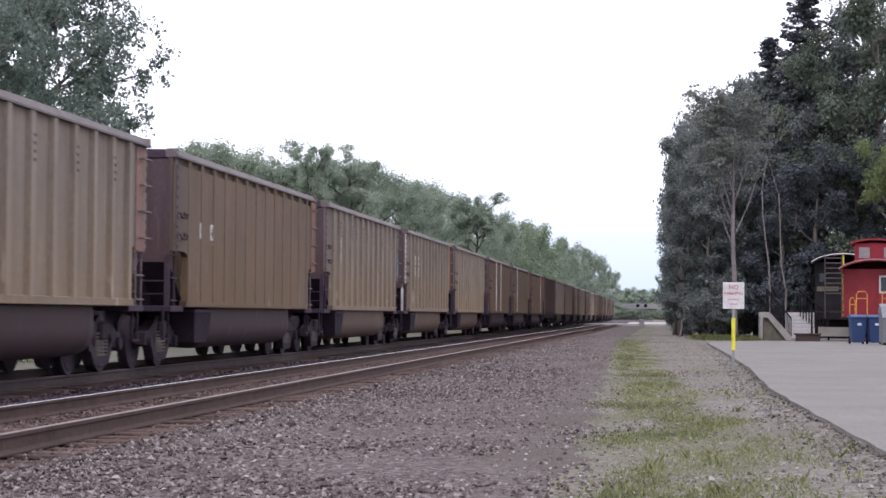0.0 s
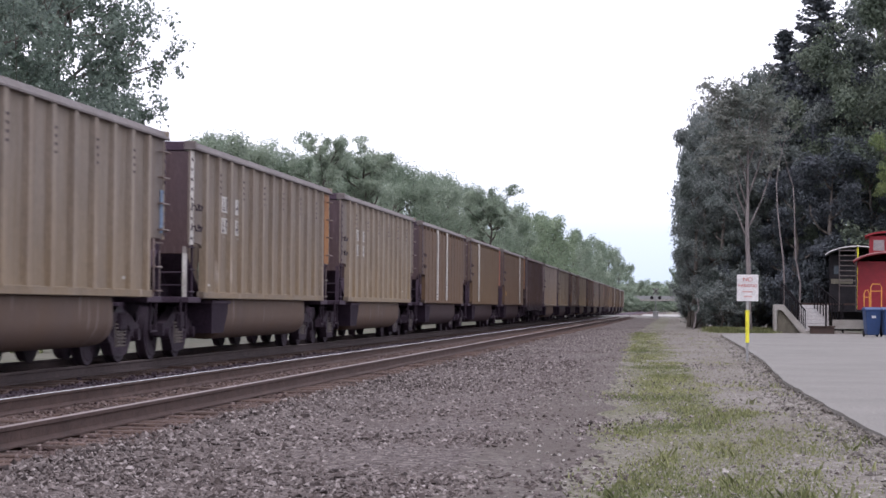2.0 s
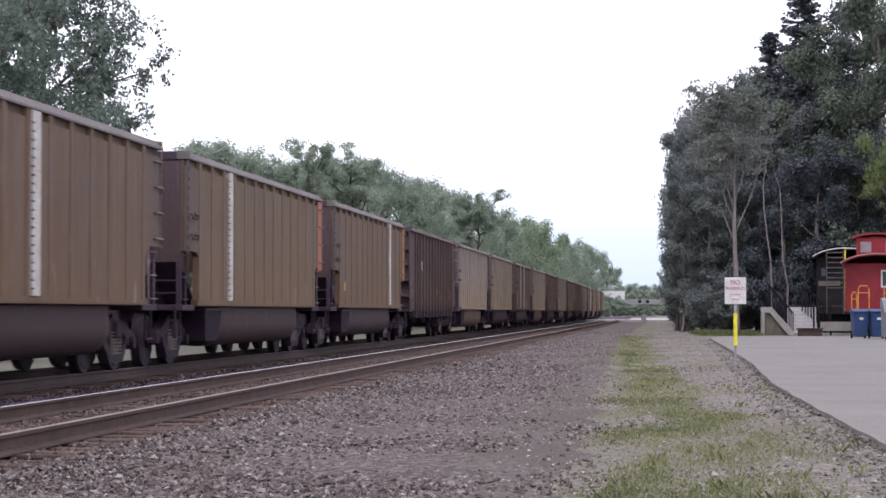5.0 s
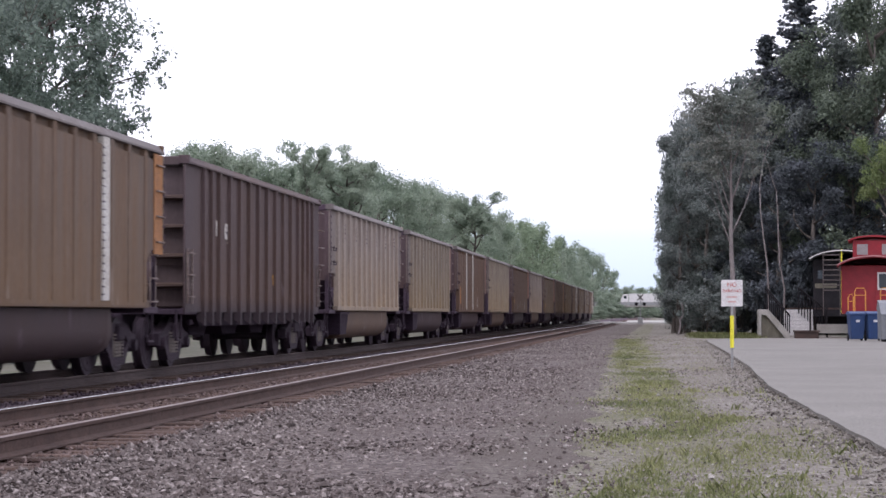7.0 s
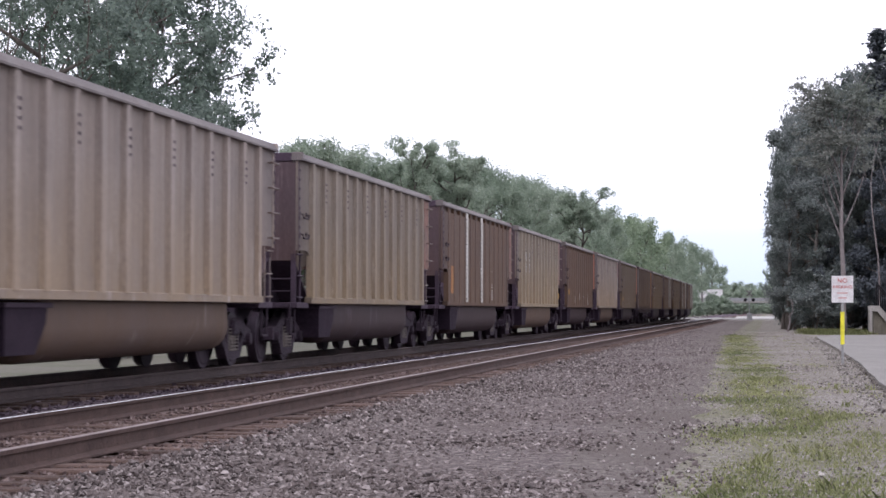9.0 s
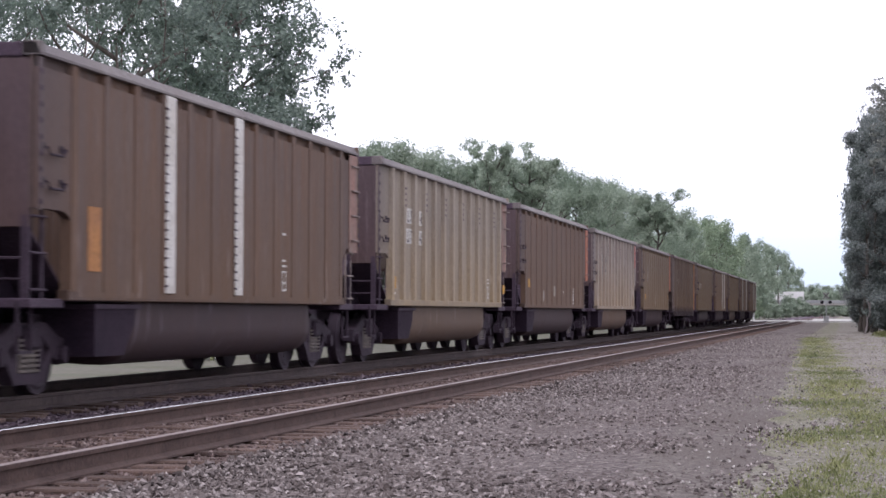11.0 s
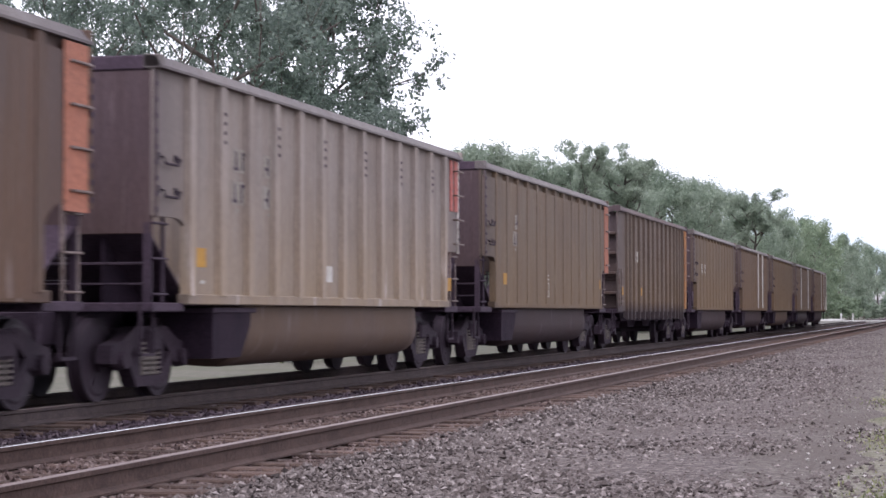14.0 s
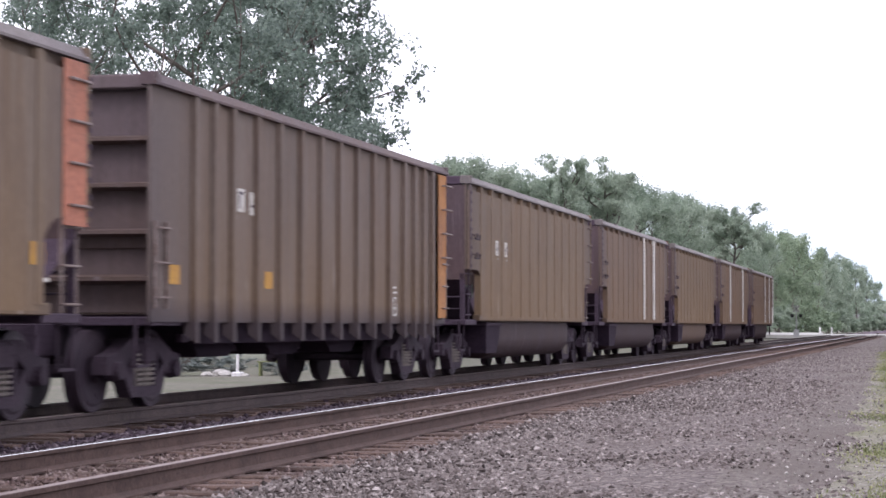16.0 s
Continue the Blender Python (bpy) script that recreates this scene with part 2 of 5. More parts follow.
M_SIGNAL = worn("faded_signal_red_paint", (0.62, 0.16, 0.13), (0.5, 0.15, 0.12), 1.2, 0.7, 0, 20, 0.1)
M_RUNG = worn("worn_rung_steel", (0.3, 0.24, 0.22), (0.18, 0.12, 0.1), 6.0, 0.6, 0.2, 30, 0.1)
M_BARK = worn("grey_bark", (0.12, 0.1, 0.085), (0.2, 0.175, 0.155), 2.0, 0.95, 0, 12, 0.6, (3, 3, 0.6))
M_BARE = worn("bare_pale_wood", (0.27, 0.24, 0.23), (0.19, 0.165, 0.16), 2.0, 0.95, 0, 12, 0.5, (3, 3, 0.6))
M_LEAF_A = leaf_mat("broad_leaf_green", (0.125, 0.155, 0.138), (0.255, 0.31, 0.252), 0.45)
M_LEAF_B = leaf_mat("dark_leaf_green", (0.13, 0.145, 0.145), (0.285, 0.308, 0.285), 0.47)
# Dark spruce needles; on the other plants this colour stands in for canopy shade.
M_LEAF_SPRUCE_SHADE = leaf_mat("spruce_and_shade_leaf", (0.058, 0.065, 0.08), (0.155, 0.168, 0.184), 0.34)
M_LEAF_E = leaf_mat("mid_green_leaf", (0.115, 0.138, 0.112), (0.24, 0.272, 0.2), 0.45)
M_LEAF_F = leaf_mat("soft_green_leaf", (0.235, 0.29, 0.205), (0.345, 0.41, 0.275), 0.55)
M_LEAF_DUSK = leaf_mat("brown_grey_leaf", (0.145, 0.152, 0.138), (0.28, 0.285, 0.25), 0.45)
M_LEAF_LIME = leaf_mat("yellow_green_leaf", (0.17, 0.21, 0.09), (0.31, 0.36, 0.16), 0.5)
M_LEAF_C = leaf_mat("bright_leaf_green", (0.19, 0.25, 0.15), (0.34, 0.42, 0.24), 0.5)
# Paler than real leaves, to carry the haze over the distant wood.
M_LEAF_D = leaf_mat("haze_paled_green_leaf", (0.295, 0.345, 0.275), (0.415, 0.472, 0.365), 0.6)
M_GRASS = leaf_mat("dry_grass", (0.17, 0.19, 0.075), (0.37, 0.365, 0.18), 0.4)
M_RED = worn("caboose_red_paint", (0.34, 0.026, 0.036), (0.25, 0.02, 0.03), 1.5, 0.5, 0, 30, 0.08)
M_BLACK = worn("black_paint", (0.014, 0.013, 0.016), (0.024, 0.021, 0.024), 2.0, 0.7, 0, 30, 0.1, spec=0.15)
M_YELLOW = plain("safety_yellow", (1.0, 0.92, 0.05), 0.5)
M_YELLOW_RAIL = plain("orange_yellow_handrail", (0.8, 0.36, 0.06), 0.5)
M_BLUE = plain("blue_plastic", (0.035, 0.075, 0.2), 0.5)
M_GREY = plain("grey_plastic", (0.22, 0.23, 0.25), 0.5)
M_GALV = plain("galvanised_steel", (0.4, 0.4, 0.4), 0.5, 0.5)
M_WHITE = plain("white_enamel", (0.78, 0.76, 0.75), 0.5)
M_SIGN_RED = plain("sign_red_paint", (0.55, 0.1, 0.08), 0.5)
M_CONCRETE = worn("pale_concrete", (0.45, 0.43, 0.4), (0.34, 0.32, 0.29), 1.0, 0.9, 0, 25, 0.3)
M_BROWN = worn("dark_brown_wood", (0.08, 0.05, 0.04), (0.05, 0.035, 0.03), 2, 0.8, 0, 20, 0.3)
M_GLASS, _nt, _b = base("dark_window_glass", 0.08, 0.0, 0.6)
_b.inputs["Base Color"].default_value = (0.02, 0.025, 0.03, 1)


# ---- mesh helpers ----
def bm_box(bm, x0, x1, y0, y1, z0, z1, bevel=0.0):
    r = bmesh.ops.create_cube(bm, size=1.0)
    vs = r["verts"]
    for v in vs:
        v.co = Vector((x0 + (v.co.x + 0.5) * (x1 - x0), y0 + (v.co.y + 0.5) * (y1 - y0), z0 + (v.co.z + 0.5) * (z1 - z0)))
    if bevel:
        edges = list({e for v in vs for e in v.link_edges})
        bmesh.ops.bevel(bm, geom=edges, offset=bevel, segments=1, affect="EDGES")
    return bm


def bm_rod(bm, a, b, r, sides=8, r2=None):
    """A round bar from a to b."""
    a, b = Vector(a), Vector(b)
    d = b - a
    m = Matrix.Translation((a + b) / 2) @ d.to_track_quat("Z", "Y").to_matrix().to_4x4()
    bmesh.ops.create_cone(bm, cap_ends=True, segments=sides, radius1=r, radius2=r if r2 is None else r2, depth=d.length, matrix=m)
    return bm


def bm_prism(bm, outline, axis, lo, hi):
    """Extrude an outline of 2D points along an axis: 'x' takes (y, z), 'y' takes (x, z), 'z' takes (x, y)."""
    def at(p, q):
        return {"x": (q, p[0], p[1]), "y": (p[0], q, p[1]), "z": (p[0], p[1], q)}[axis]
    a = [bm.verts.new(at(p, lo)) for p in outline]
    b = [bm.verts.new(at(p, hi)) for p in outline]
    n = len(outline)
    bm.faces.new(a)
    bm.faces.new(list(reversed(b)))
    for i in range(n):
        bm.faces.new((a[i], b[i], b[(i + 1) % n], a[(i + 1) % n]))
    bmesh.ops.recalc_face_normals(bm, faces=bm.faces[:])
    return bm


def tube(bm, pts, radii, sides=7):
    """A tapering tube through points."""
    rings = []
    for i, (p, r) in enumerate(zip(pts, radii)):
        d = (pts[min(i + 1, len(pts) - 1)] - pts[max(i - 1, 0)]).normalized()
        u = d.orthogonal().normalized()
        v = d.cross(u)
        rings.append([bm.verts.new(p + (u * math.cos(a) + v * math.sin(a)) * r) for a in (6.2832 * k / sides for k in range(sides))])
    for a, b in zip(rings, rings[1:]):
        for k in range(sides):
            bm.faces.new((a[k], a[(k + 1) % sides], b[(k + 1) % sides], b[k]))
    bm.faces.new(list(reversed(rings[0])))
    bm.faces.new(rings[-1])


def to_mesh(name, bm, smooth=False):
    me = bpy.data.meshes.new(name)
    if smooth:
        for f in bm.faces:
            f.smooth = True
    bm.to_mesh(me)
    bm.free()
    me.materials.append(None)
    return me


def piece(name, me, mat, parent=None, m=None, label=""):
    """One object on a mesh that may be shared, with its own material."""
    ob = new(name, me)
    ob.material_slots[0].link = "OBJECT"
    ob.material_slots[0].material = mat
    if parent is not None:
        ob.parent = parent
    if m is not None:
        ob.matrix_basis = m
    if label:
        tagged(ob, label)
    return ob


def part(name, bm, mat, parent=None, label="", smooth=False, m=None):
    return piece(name, to_mesh(name, bm, smooth), mat, parent, m, label)


def quads_mesh(name, co, n_per=4):
    """A mesh of loose polygons with n_per corners each, from an array of corners."""
    co = np.asarray(co, dtype=np.float32).reshape(-1, 3)
    n = len(co) // n_per
    me = bpy.data.meshes.new(name)
    me.vertices.add(len(co))
    me.vertices.foreach_set("co", co.ravel())
    me.loops.add(len(co))
    me.loops.foreach_set("vertex_index", np.arange(len(co), dtype=np.int32))
    me.polygons.add(n)
    me.polygons.foreach_set("loop_start", np.arange(0, len(co), n_per, dtype=np.int32))
    me.polygons.foreach_set("loop_total", np.full(n, n_per, dtype=np.int32))
    me.update(calc_edges=True)
    me.materials.append(None)
    return me


def empty(name, m, label, category, group=""):
    ob = new(name)
    ob.matrix_basis = m
    ob.empty_display_size = 0.3
    return tagged(ob, label, category, group)

# ---- ground ----
rng = np.random.default_rng(7)


def build_ground():
    """One sheet to the horizon: strips along the tracks, with uneven borders."""
    strips = [(-2500, -0.9, 0), (-60, -0.7, 0), (-30, -0.55, 1), (-14.2, -0.5, 1), (-12.2, -0.22, 2), (-7.3, -0.21, 3), (-4.45, -0.2, 4),
              (-1.5, -0.185, 5), (-0.6, -0.18, 6), (0.6, -0.175, 7), (1.9, -0.17, 7), (9.0, -0.17, 0), (60, -0.2, 0), (2500, -0.6, 0)]
    ys = np.concatenate([[-300, -100, -40], np.arange(-20, 60, 0.3), np.arange(60, 140, 1.0), np.arange(140, 320, 6.0), [360, 500, 800, 1500, 2600]])
    bm = bmesh.new()
    rows = []
    for y in ys:
        row = []
        for i, (x, z, _) in enumerate(strips):
            amp = 0.0 if abs(x) > 20 else (0.1 if x < -1.5 else 0.2)
            dx = amp * (noise.noise(Vector((i * 7.3, y * 0.7, 0))) + 0.6 * noise.noise(Vector((i * 3.1, y * 2.3, 4))))
            if i in (7, 8, 9):
                dx -= (1.2, 1.0, 1.0)[i - 7] * 0.016 * min(max(y - 13, 0), 70)
            row.append(bm.verts.new((x + dx, y, z + (0.02 * noise.noise(Vector((x, y * 0.4, 2))) if abs(x) < 20 else 0))))
        rows.append(row)
    for a, b in zip(rows, rows[1:]):
        for i in range(len(strips) - 1):
            f = bm.faces.new((a[i], a[i + 1], b[i + 1], b[i]))
            k = strips[i][2]
            f.material_index = k
    me = bpy.data.meshes.new("ground")
    bm.to_mesh(me)
    bm.free()
    for mat in (M_GROUND, M_LOT, M_DARK_BALLAST, M_BALLAST, M_GRAVEL, M_DIRT, M_TURF, M_PALE_GRAVEL):
        me.materials.append(mat)
    tagged(new("ground", me), "grey ballast, packed dirt and grass beside the tracks", "ground", kind="structure")


M_TURF = gravel_mat("thin_turf", [(0.14, 0.125, 0.1), (0.19, 0.175, 0.135), (0.24, 0.22, 0.18), (0.4, 0.37, 0.33)], 26, (0.165, 0.16, 0.09), 0.95)
M_PALE_GRAVEL = gravel_mat("pale_dusty_gravel", [(0.13, 0.115, 0.097), (0.205, 0.184, 0.157), (0.265, 0.24, 0.207), (0.42, 0.39, 0.35)], 26, (0.19, 0.168, 0.132), 0.8)
build_ground()


def stones(name, x0, x1, y0, y1, n, smin, smax, z, mat, label):
    """Loose stones, each a squashed, tilted octahedron."""
    c = np.stack([rng.uniform(x0, x1, n), y0 + (y1 - y0) * rng.random(n) ** 2.0, np.full(n, z)], 1)
    s = rng.uniform(smin, smax, n)[:, None] * rng.uniform(0.7, 1.3, (n, 3)) * (1, 1, 0.75) / 2
    s[rng.random(n) < 0.04] *= 1.6
    c[:, 2] += s[:, 2] * rng.uniform(-0.2, 0.7, n)
    unit = np.array([(1, 0, 0), (0, 1, 0), (-1, 0, 0), (0, -1, 0), (0, 0, 1), (0, 0, -1)], float)
    v = unit[None] + rng.normal(0, 0.22, (n, 6, 3))
    v *= s[:, None]
    a, b = rng.uniform(0, 6.28, n), rng.normal(0, 0.5, n)
    ca, sa, cb, sb = np.cos(a)[:, None], np.sin(a)[:, None], np.cos(b)[:, None], np.sin(b)[:, None]
    x, y, q = v[..., 0], v[..., 1] * cb - v[..., 2] * sb, v[..., 1] * sb + v[..., 2] * cb
    v = np.stack([x * ca - y * sa, x * sa + y * ca, q], -1) + c[:, None]
    tri = np.array([(0, 1, 4), (1, 2, 4), (2, 3, 4), (3, 0, 4), (1, 0, 5), (2, 1, 5), (3, 2, 5), (0, 3, 5)])
    me = bpy.data.meshes.new(name)
    me.from_pydata(v.reshape(-1, 3), [], (tri[None] + 6 * np.arange(n)[:, None, None]).reshape(-1, 3))
    me.materials.append(mat)
    return tagged(new(name, me), label, "stones", kind="stuff")


def stone_mat(name, tones):
    m, nt, b = base(name, 0.9, 0, 0.2)
    tones = [dusty(c) for c in tones]
    g = nt.nodes.new("ShaderNodeNewGeometry")
    ra = nt.nodes.new("ShaderNodeValToRGB")
    ra.color_ramp.elements[0].color, ra.color_ramp.elements[1].color = (*tones[0], 1), (*tones[-1], 1)
    for i, tone in enumerate(tones[1:-1], 1):
        ra.color_ramp.elements.new(i / (len(tones) - 1)).color = (*tone, 1)
    nt.links.new(g.outputs["Random Per Island"], ra.inputs[0])
    fine = noise_tex(nt, 60, 4, 0.7, (1, 1, 1), 0.3, 0.7)
    nt.links.new(mix_rgb(nt, "OVERLAY", 0.4, ra.outputs[0], fine), b.inputs["Base Color"])
    return m


M_STONES = stone_mat("mixed_grey_stone", [(0.048, 0.038, 0.036), (0.11, 0.089, 0.083), (0.153, 0.126, 0.118), (0.184, 0.154, 0.145), (0.24, 0.204, 0.192), (0.42, 0.37, 0.35)])
M_STONES_RUST = stone_mat("rust_stained_stone", [(0.052, 0.033, 0.031), (0.116, 0.08, 0.073), (0.172, 0.124, 0.113), (0.28, 0.222, 0.205)])
M_STONES_PALE = stone_mat("pale_stone", [(0.13, 0.116, 0.102), (0.23, 0.207, 0.185), (0.38, 0.355, 0.325)])
M_STONES_SOOT = stone_mat("sooty_stone", [(0.032, 0.021, 0.028), (0.076, 0.053, 0.065), (0.115, 0.083, 0.098), (0.25, 0.2, 0.21)])
stones("ballast_stones", -4.66, -1.2, 9, 120, 52000, 0.024, 0.052, -0.198, M_STONES, "loose grey and white crushed ballast stones")
stones("sooty_ballast_stones", -9.0, -7.2, 14, 80, 8000, 0.03, 0.065, -0.21, M_STONES_SOOT, "sooty dark ballast stones between the two tracks")
stones("track_ballast_stones", -7.4, -5.18, 10, 80, 20000, 0.025, 0.055, -0.182, M_STONES_RUST, "rust-stained ballast stones between the ties")
stones("crib_stones", -5.1, -4.55, 10, 80, 4200, 0.022, 0.05, -0.192, M_STONES_RUST, "rust-stained stones between the tie ends")
stones("tie_end_stones", -4.66, -4.3, 10, 90, 3200, 0.025, 0.055, -0.186, M_STONES, "grey-brown stones banked against the tie ends")
stones("thin_ballast_stones", -2.0, -0.6, 9, 110, 8000, 0.016, 0.045, -0.19, M_STONES, "thinly spread grey ballast stones on dirt")
stones("scattered_stones", -0.9, 1.65, 9, 110, 13000, 0.015, 0.042, -0.182, M_STONES, "small stones scattered over packed dirt")


def lot_edge(y):
    """Where the asphalt's edge lies across the track's line, at y metres along it."""
    x = float(np.interp(y, (-30, 17, 23, 31, 37, 43, 60, 84, 88, 92), (1.85, 1.79, 1.71, 1.64, 1.73, 1.85, 1.93, 1.92, 2.05, 2.9)))
    return x + 0.03 * noise.noise(Vector((3, y * 0.8, 0))) + 0.015 * noise.noise(Vector((9, y * 2.3, 0)))


def edge_rubble(name, n, lo, hi, smin, smax, z, mat, label):
    """Stones strewn along the asphalt's edge, between lo and hi metres beside it."""
    ob = stones(name, lo, hi, 9, 88, n, smin, smax, z, mat, label)
    co = np.empty(n * 18, dtype=np.float32)
    ob.data.vertices.foreach_get("co", co)
    co = co.reshape(n, 6, 3)
    co[:, :, 0] += np.array([lot_edge(float(y)) for y in co[:, :, 1].mean(1)])[:, None]
    ob.data.vertices.foreach_set("co", co.ravel())
    return ob


M_STONES_TAR = stone_mat("broken_asphalt", [(0.1, 0.09, 0.08), (0.18, 0.16, 0.14), (0.26, 0.235, 0.21)])
edge_rubble("edge_stones", 2200, -0.5, -0.05, 0.02, 0.055, -0.168, M_STONES_PALE, "pale stones along the crumbled asphalt edge")
edge_rubble("broken_asphalt_edge", 900, -0.08, 0.0, 0.02, 0.06, -0.155, M_STONES_TAR, "dark crumbs of broken asphalt along the lot's edge")
state = rng.bit_generator.state
M_STONES_WHITE = stone_mat("chalky_stone", [(0.26, 0.24, 0.21), (0.4, 0.37, 0.34), (0.54, 0.51, 0.47)])
stones("white_stones", -1.1, 1.5, 9, 70, 1500, 0.013, 0.03, -0.166, M_STONES_WHITE, "chalky white stones scattered through the thin grass")
rng.bit_generator.state = state


def grass(name, spots, mat, label):
    """Tufts of bent blades: spots are rows of x, y, spread, height, number."""
    out = []
    for x, y, spread, high, n in spots:
        p = np.stack([rng.normal(x, spread, n), rng.normal(y, spread * 2.4, n), np.full(n, -0.19)], 1)
        h = high * rng.uniform(0.4, 1.1, n)
        a, lean = rng.uniform(0, 6.28, n), rng.uniform(0.1, 0.9, n)
        d = np.stack([np.cos(a), np.sin(a), 0 * a], 1)
        w = np.stack([-np.sin(a), np.cos(a), 0 * a], 1) * rng.uniform(0.003, 0.008, n)[:, None]
        up = np.array([0, 0, 1.0])
        top = p + d * (h * lean)[:, None] + up * h[:, None]
        mid = p + d * (h * lean * 0.35)[:, None] + up * (h * 0.6)[:, None]
        out.append(np.stack([p - w, p + w, mid + w * 0.8, top, mid - w * 0.8], 1).reshape(-1, 3))
    me = quads_mesh(name, np.concatenate(out), 5)
    me.materials.clear()
    me.materials.append(mat)
    return tagged(new(name, me), label, "grass", kind="stuff")


spots = []
for i in range(3400):
    y = 10 + 85 * rng.random() ** 2.1
    wide = float(np.interp(y, (10, 14, 18, 23, 33, 70, 95), (1.3, 1.3, 1.75, 1.25, 1.0, 0.8, 0.9)))
    left = -0.3 - 0.0185 * (y - 13) + 0.3 * noise.noise(Vector((y * 0.35, 3, 1))) + 0.2 * noise.noise(Vector((y * 1.3, 8, 2)))
    x = left + wide * rng.random() if rng.random() < 0.9 else rng.uniform(left + wide, 1.6)
    if noise.noise(Vector((x * 2.2, y * 0.35, 7))) < -0.1 and rng.random() < 0.85:
        continue
    spots.append((x, y, rng.uniform(0.06, 0.22), rng.uniform(0.018, 0.05), int(rng.integers(24, 48))))
    if i % 22 == 0:
        spots.append((x, y, 0.05, 0.1, 14))
for i in range(160):
    spots.append((rng.uniform(1.9, 4.6), rng.uniform(97, 112), 0.3, 0.22, 60))
grass("grass_tufts", spots, M_GRASS, "short yellow-green grass tufts on dirt")

# ---- tracks ----
NEAR_X, TRAIN_X = -5.8925, -9.80


def rail_mesh(name, y0, y1):
    side = [(-0.07, -0.17), (0.07, -0.17), (0.07, -0.155), (0.012, -0.13), (0.01, -0.045), (0.034, -0.035), (0.036, -0.004), (-0.036, -0.004), (-0.034, -0.035), (-0.01, -0.045), (-0.012, -0.13), (-0.07, -0.155)]
    return to_mesh(name, bm_prism(bmesh.new(), side, "y", y0, y1))


def head_mesh(y0, y1):
    return to_mesh("rail_head", bm_prism(bmesh.new(), [(-0.034, -0.004), (0.034, -0.004), (0.03, 0.0), (-0.03, 0.0)], "y", y0, y1))


TIE = to_mesh("tie", bm_box(bmesh.new(), -1.3, 1.3, -0.115, 0.115, -0.17, 0.0, 0.012))
PLATE = to_mesh("tie_plate", bm_box(bmesh.new(), -0.17, 0.17, -0.09, 0.09, 0.0, 0.015))
RAIL, HEAD = rail_mesh("rail", -60, 320), head_mesh(-60, 320)


def build_track(x, heads, count, steel, label):
    track = empty("railway_track", pose(x, 0, 0), label, "railway track")
    tagged(track, kind="structure")
    for side, mat in zip((-0.7535, 0.7535), heads):
        rail = piece("rail", RAIL, steel, track, pose(side, 0, 0), "long rusty steel rail")
        piece("rail_head", HEAD, mat, rail, None, "worn bright running surface")
    for i in range(count):
        y = -6 + i * 0.51 + rng.normal(0, 0.02)
        piece("tie", TIE, M_TIE, track, pose(rng.normal(0, 0.05), y, -0.171 + rng.normal(0, 0.006), 0, rng.normal(0, 0.35), rng.normal(0, 1.2)))
    rest = bmesh.new()
    for i in range(count, 520):
        bm_box(rest, -1.3, 1.3, -6 + i * 0.51 - 0.11, -6 + i * 0.51 + 0.11, -0.3, -0.172)
    tagged(part("far_ties", rest, M_TIE, track), "row of weathered wooden ties", kind="stuff")
    return track


build_track(NEAR_X, (M_RAIL_HEAD, M_RAIL_DULL), 290, M_RAIL_SIDE, "empty railway track with rusty rails on wooden ties")
build_track(TRAIN_X, (M_RAIL_DULL, M_RAIL_DULL), 120, M_RAIL_SOOT, "railway track under the moving coal train")

# ---- the train ----
L, HALF = 16.18, 7.165          # spacing of the cars, half of a body
SIDE, TOP = 1.58, 3.76


def stake_mesh(z0, z1, wide, deep, foot=0.0):
    """A pressed side stake: a trapezoid channel, slanted at its foot."""
    bm = bmesh.new()
    w, v = wide / 2, wide / 2 - 0.035
    lo = [(0, -w), (deep, -v), (deep, v), (0, w)]
    a = [bm.verts.new((x, y, z0 + (foot if x == 0 else 0))) for x, y in lo]
    b = [bm.verts.new((x, y, z1)) for x, y in lo]
    for i in range(3):
        bm.faces.new((a[i], a[i + 1], b[i + 1], b[i]))
    bm.faces.new((a[3], a[2], a[1], a[0]))
    bm.faces.new(b)
    bm.faces.new((a[0], b[0], b[3], a[3]))
    bmesh.ops.recalc_face_normals(bm, faces=bm.faces[:])
    return to_mesh("stake", bm)


def side_sheet_outline(cut, top=3.64):
    pts = []
    if not cut:
        return [(-HALF, 1.0), (HALF, 1.0), (HALF, 3.64), (-HALF, 3.64)]
    for s in (-1, 1):
        arc = []
        for k in range(7):
            a = math.radians(90 * k / 6)
            arc.append((s * (HALF - 0.65 - 0.5 * math.sin(a)), 1.52 + 0.5 * math.cos(a)))
        edge = [(s * HALF, top), (s * HALF, 2.02)] + arc + [(s * (HALF - 1.15), 1.1)]
        pts += edge if s < 0 else list(reversed(edge))
    return pts


def tub_mesh():
    """The round-bottomed well between the trucks, with sloping ends."""
    bm = bmesh.new()
    prof = [(-1.44, 1.06), (-1.44, 0.72)] + [(-1.02 + -0.42 * math.cos(radians(a)), 0.72 - 0.42 * math.sin(radians(a))) for a in (18, 36, 54, 72, 90)]
    prof += [(-0.3, 0.34), (0.3, 0.34)] + [(1.02 + 0.42 * math.cos(radians(a)), 0.72 - 0.42 * math.sin(radians(a))) for a in (90, 72, 54, 36, 18)] + [(1.44, 0.72), (1.44, 1.06)]
    rows = []
    for y, k in ((-4.0, 0.0), (-3.75, 1.0), (4.2, 1.0), (4.45, 0.0)):
        rows.append([bm.verts.new((x * (1 if k else 0.985), y if k else y - (z - 1.06) * 0.28 * (1 if y < 0 else -1) * -1, z + (1 - k) * 0.015)) for x, z in prof])
    for a, b in zip(rows, rows[1:]):
        for i in range(len(prof) - 1):
            bm.faces.new((a[i], a[i + 1], b[i + 1], b[i]))
    bm.faces.new(rows[0])
    bm.faces.new(list(reversed(rows[-1])))
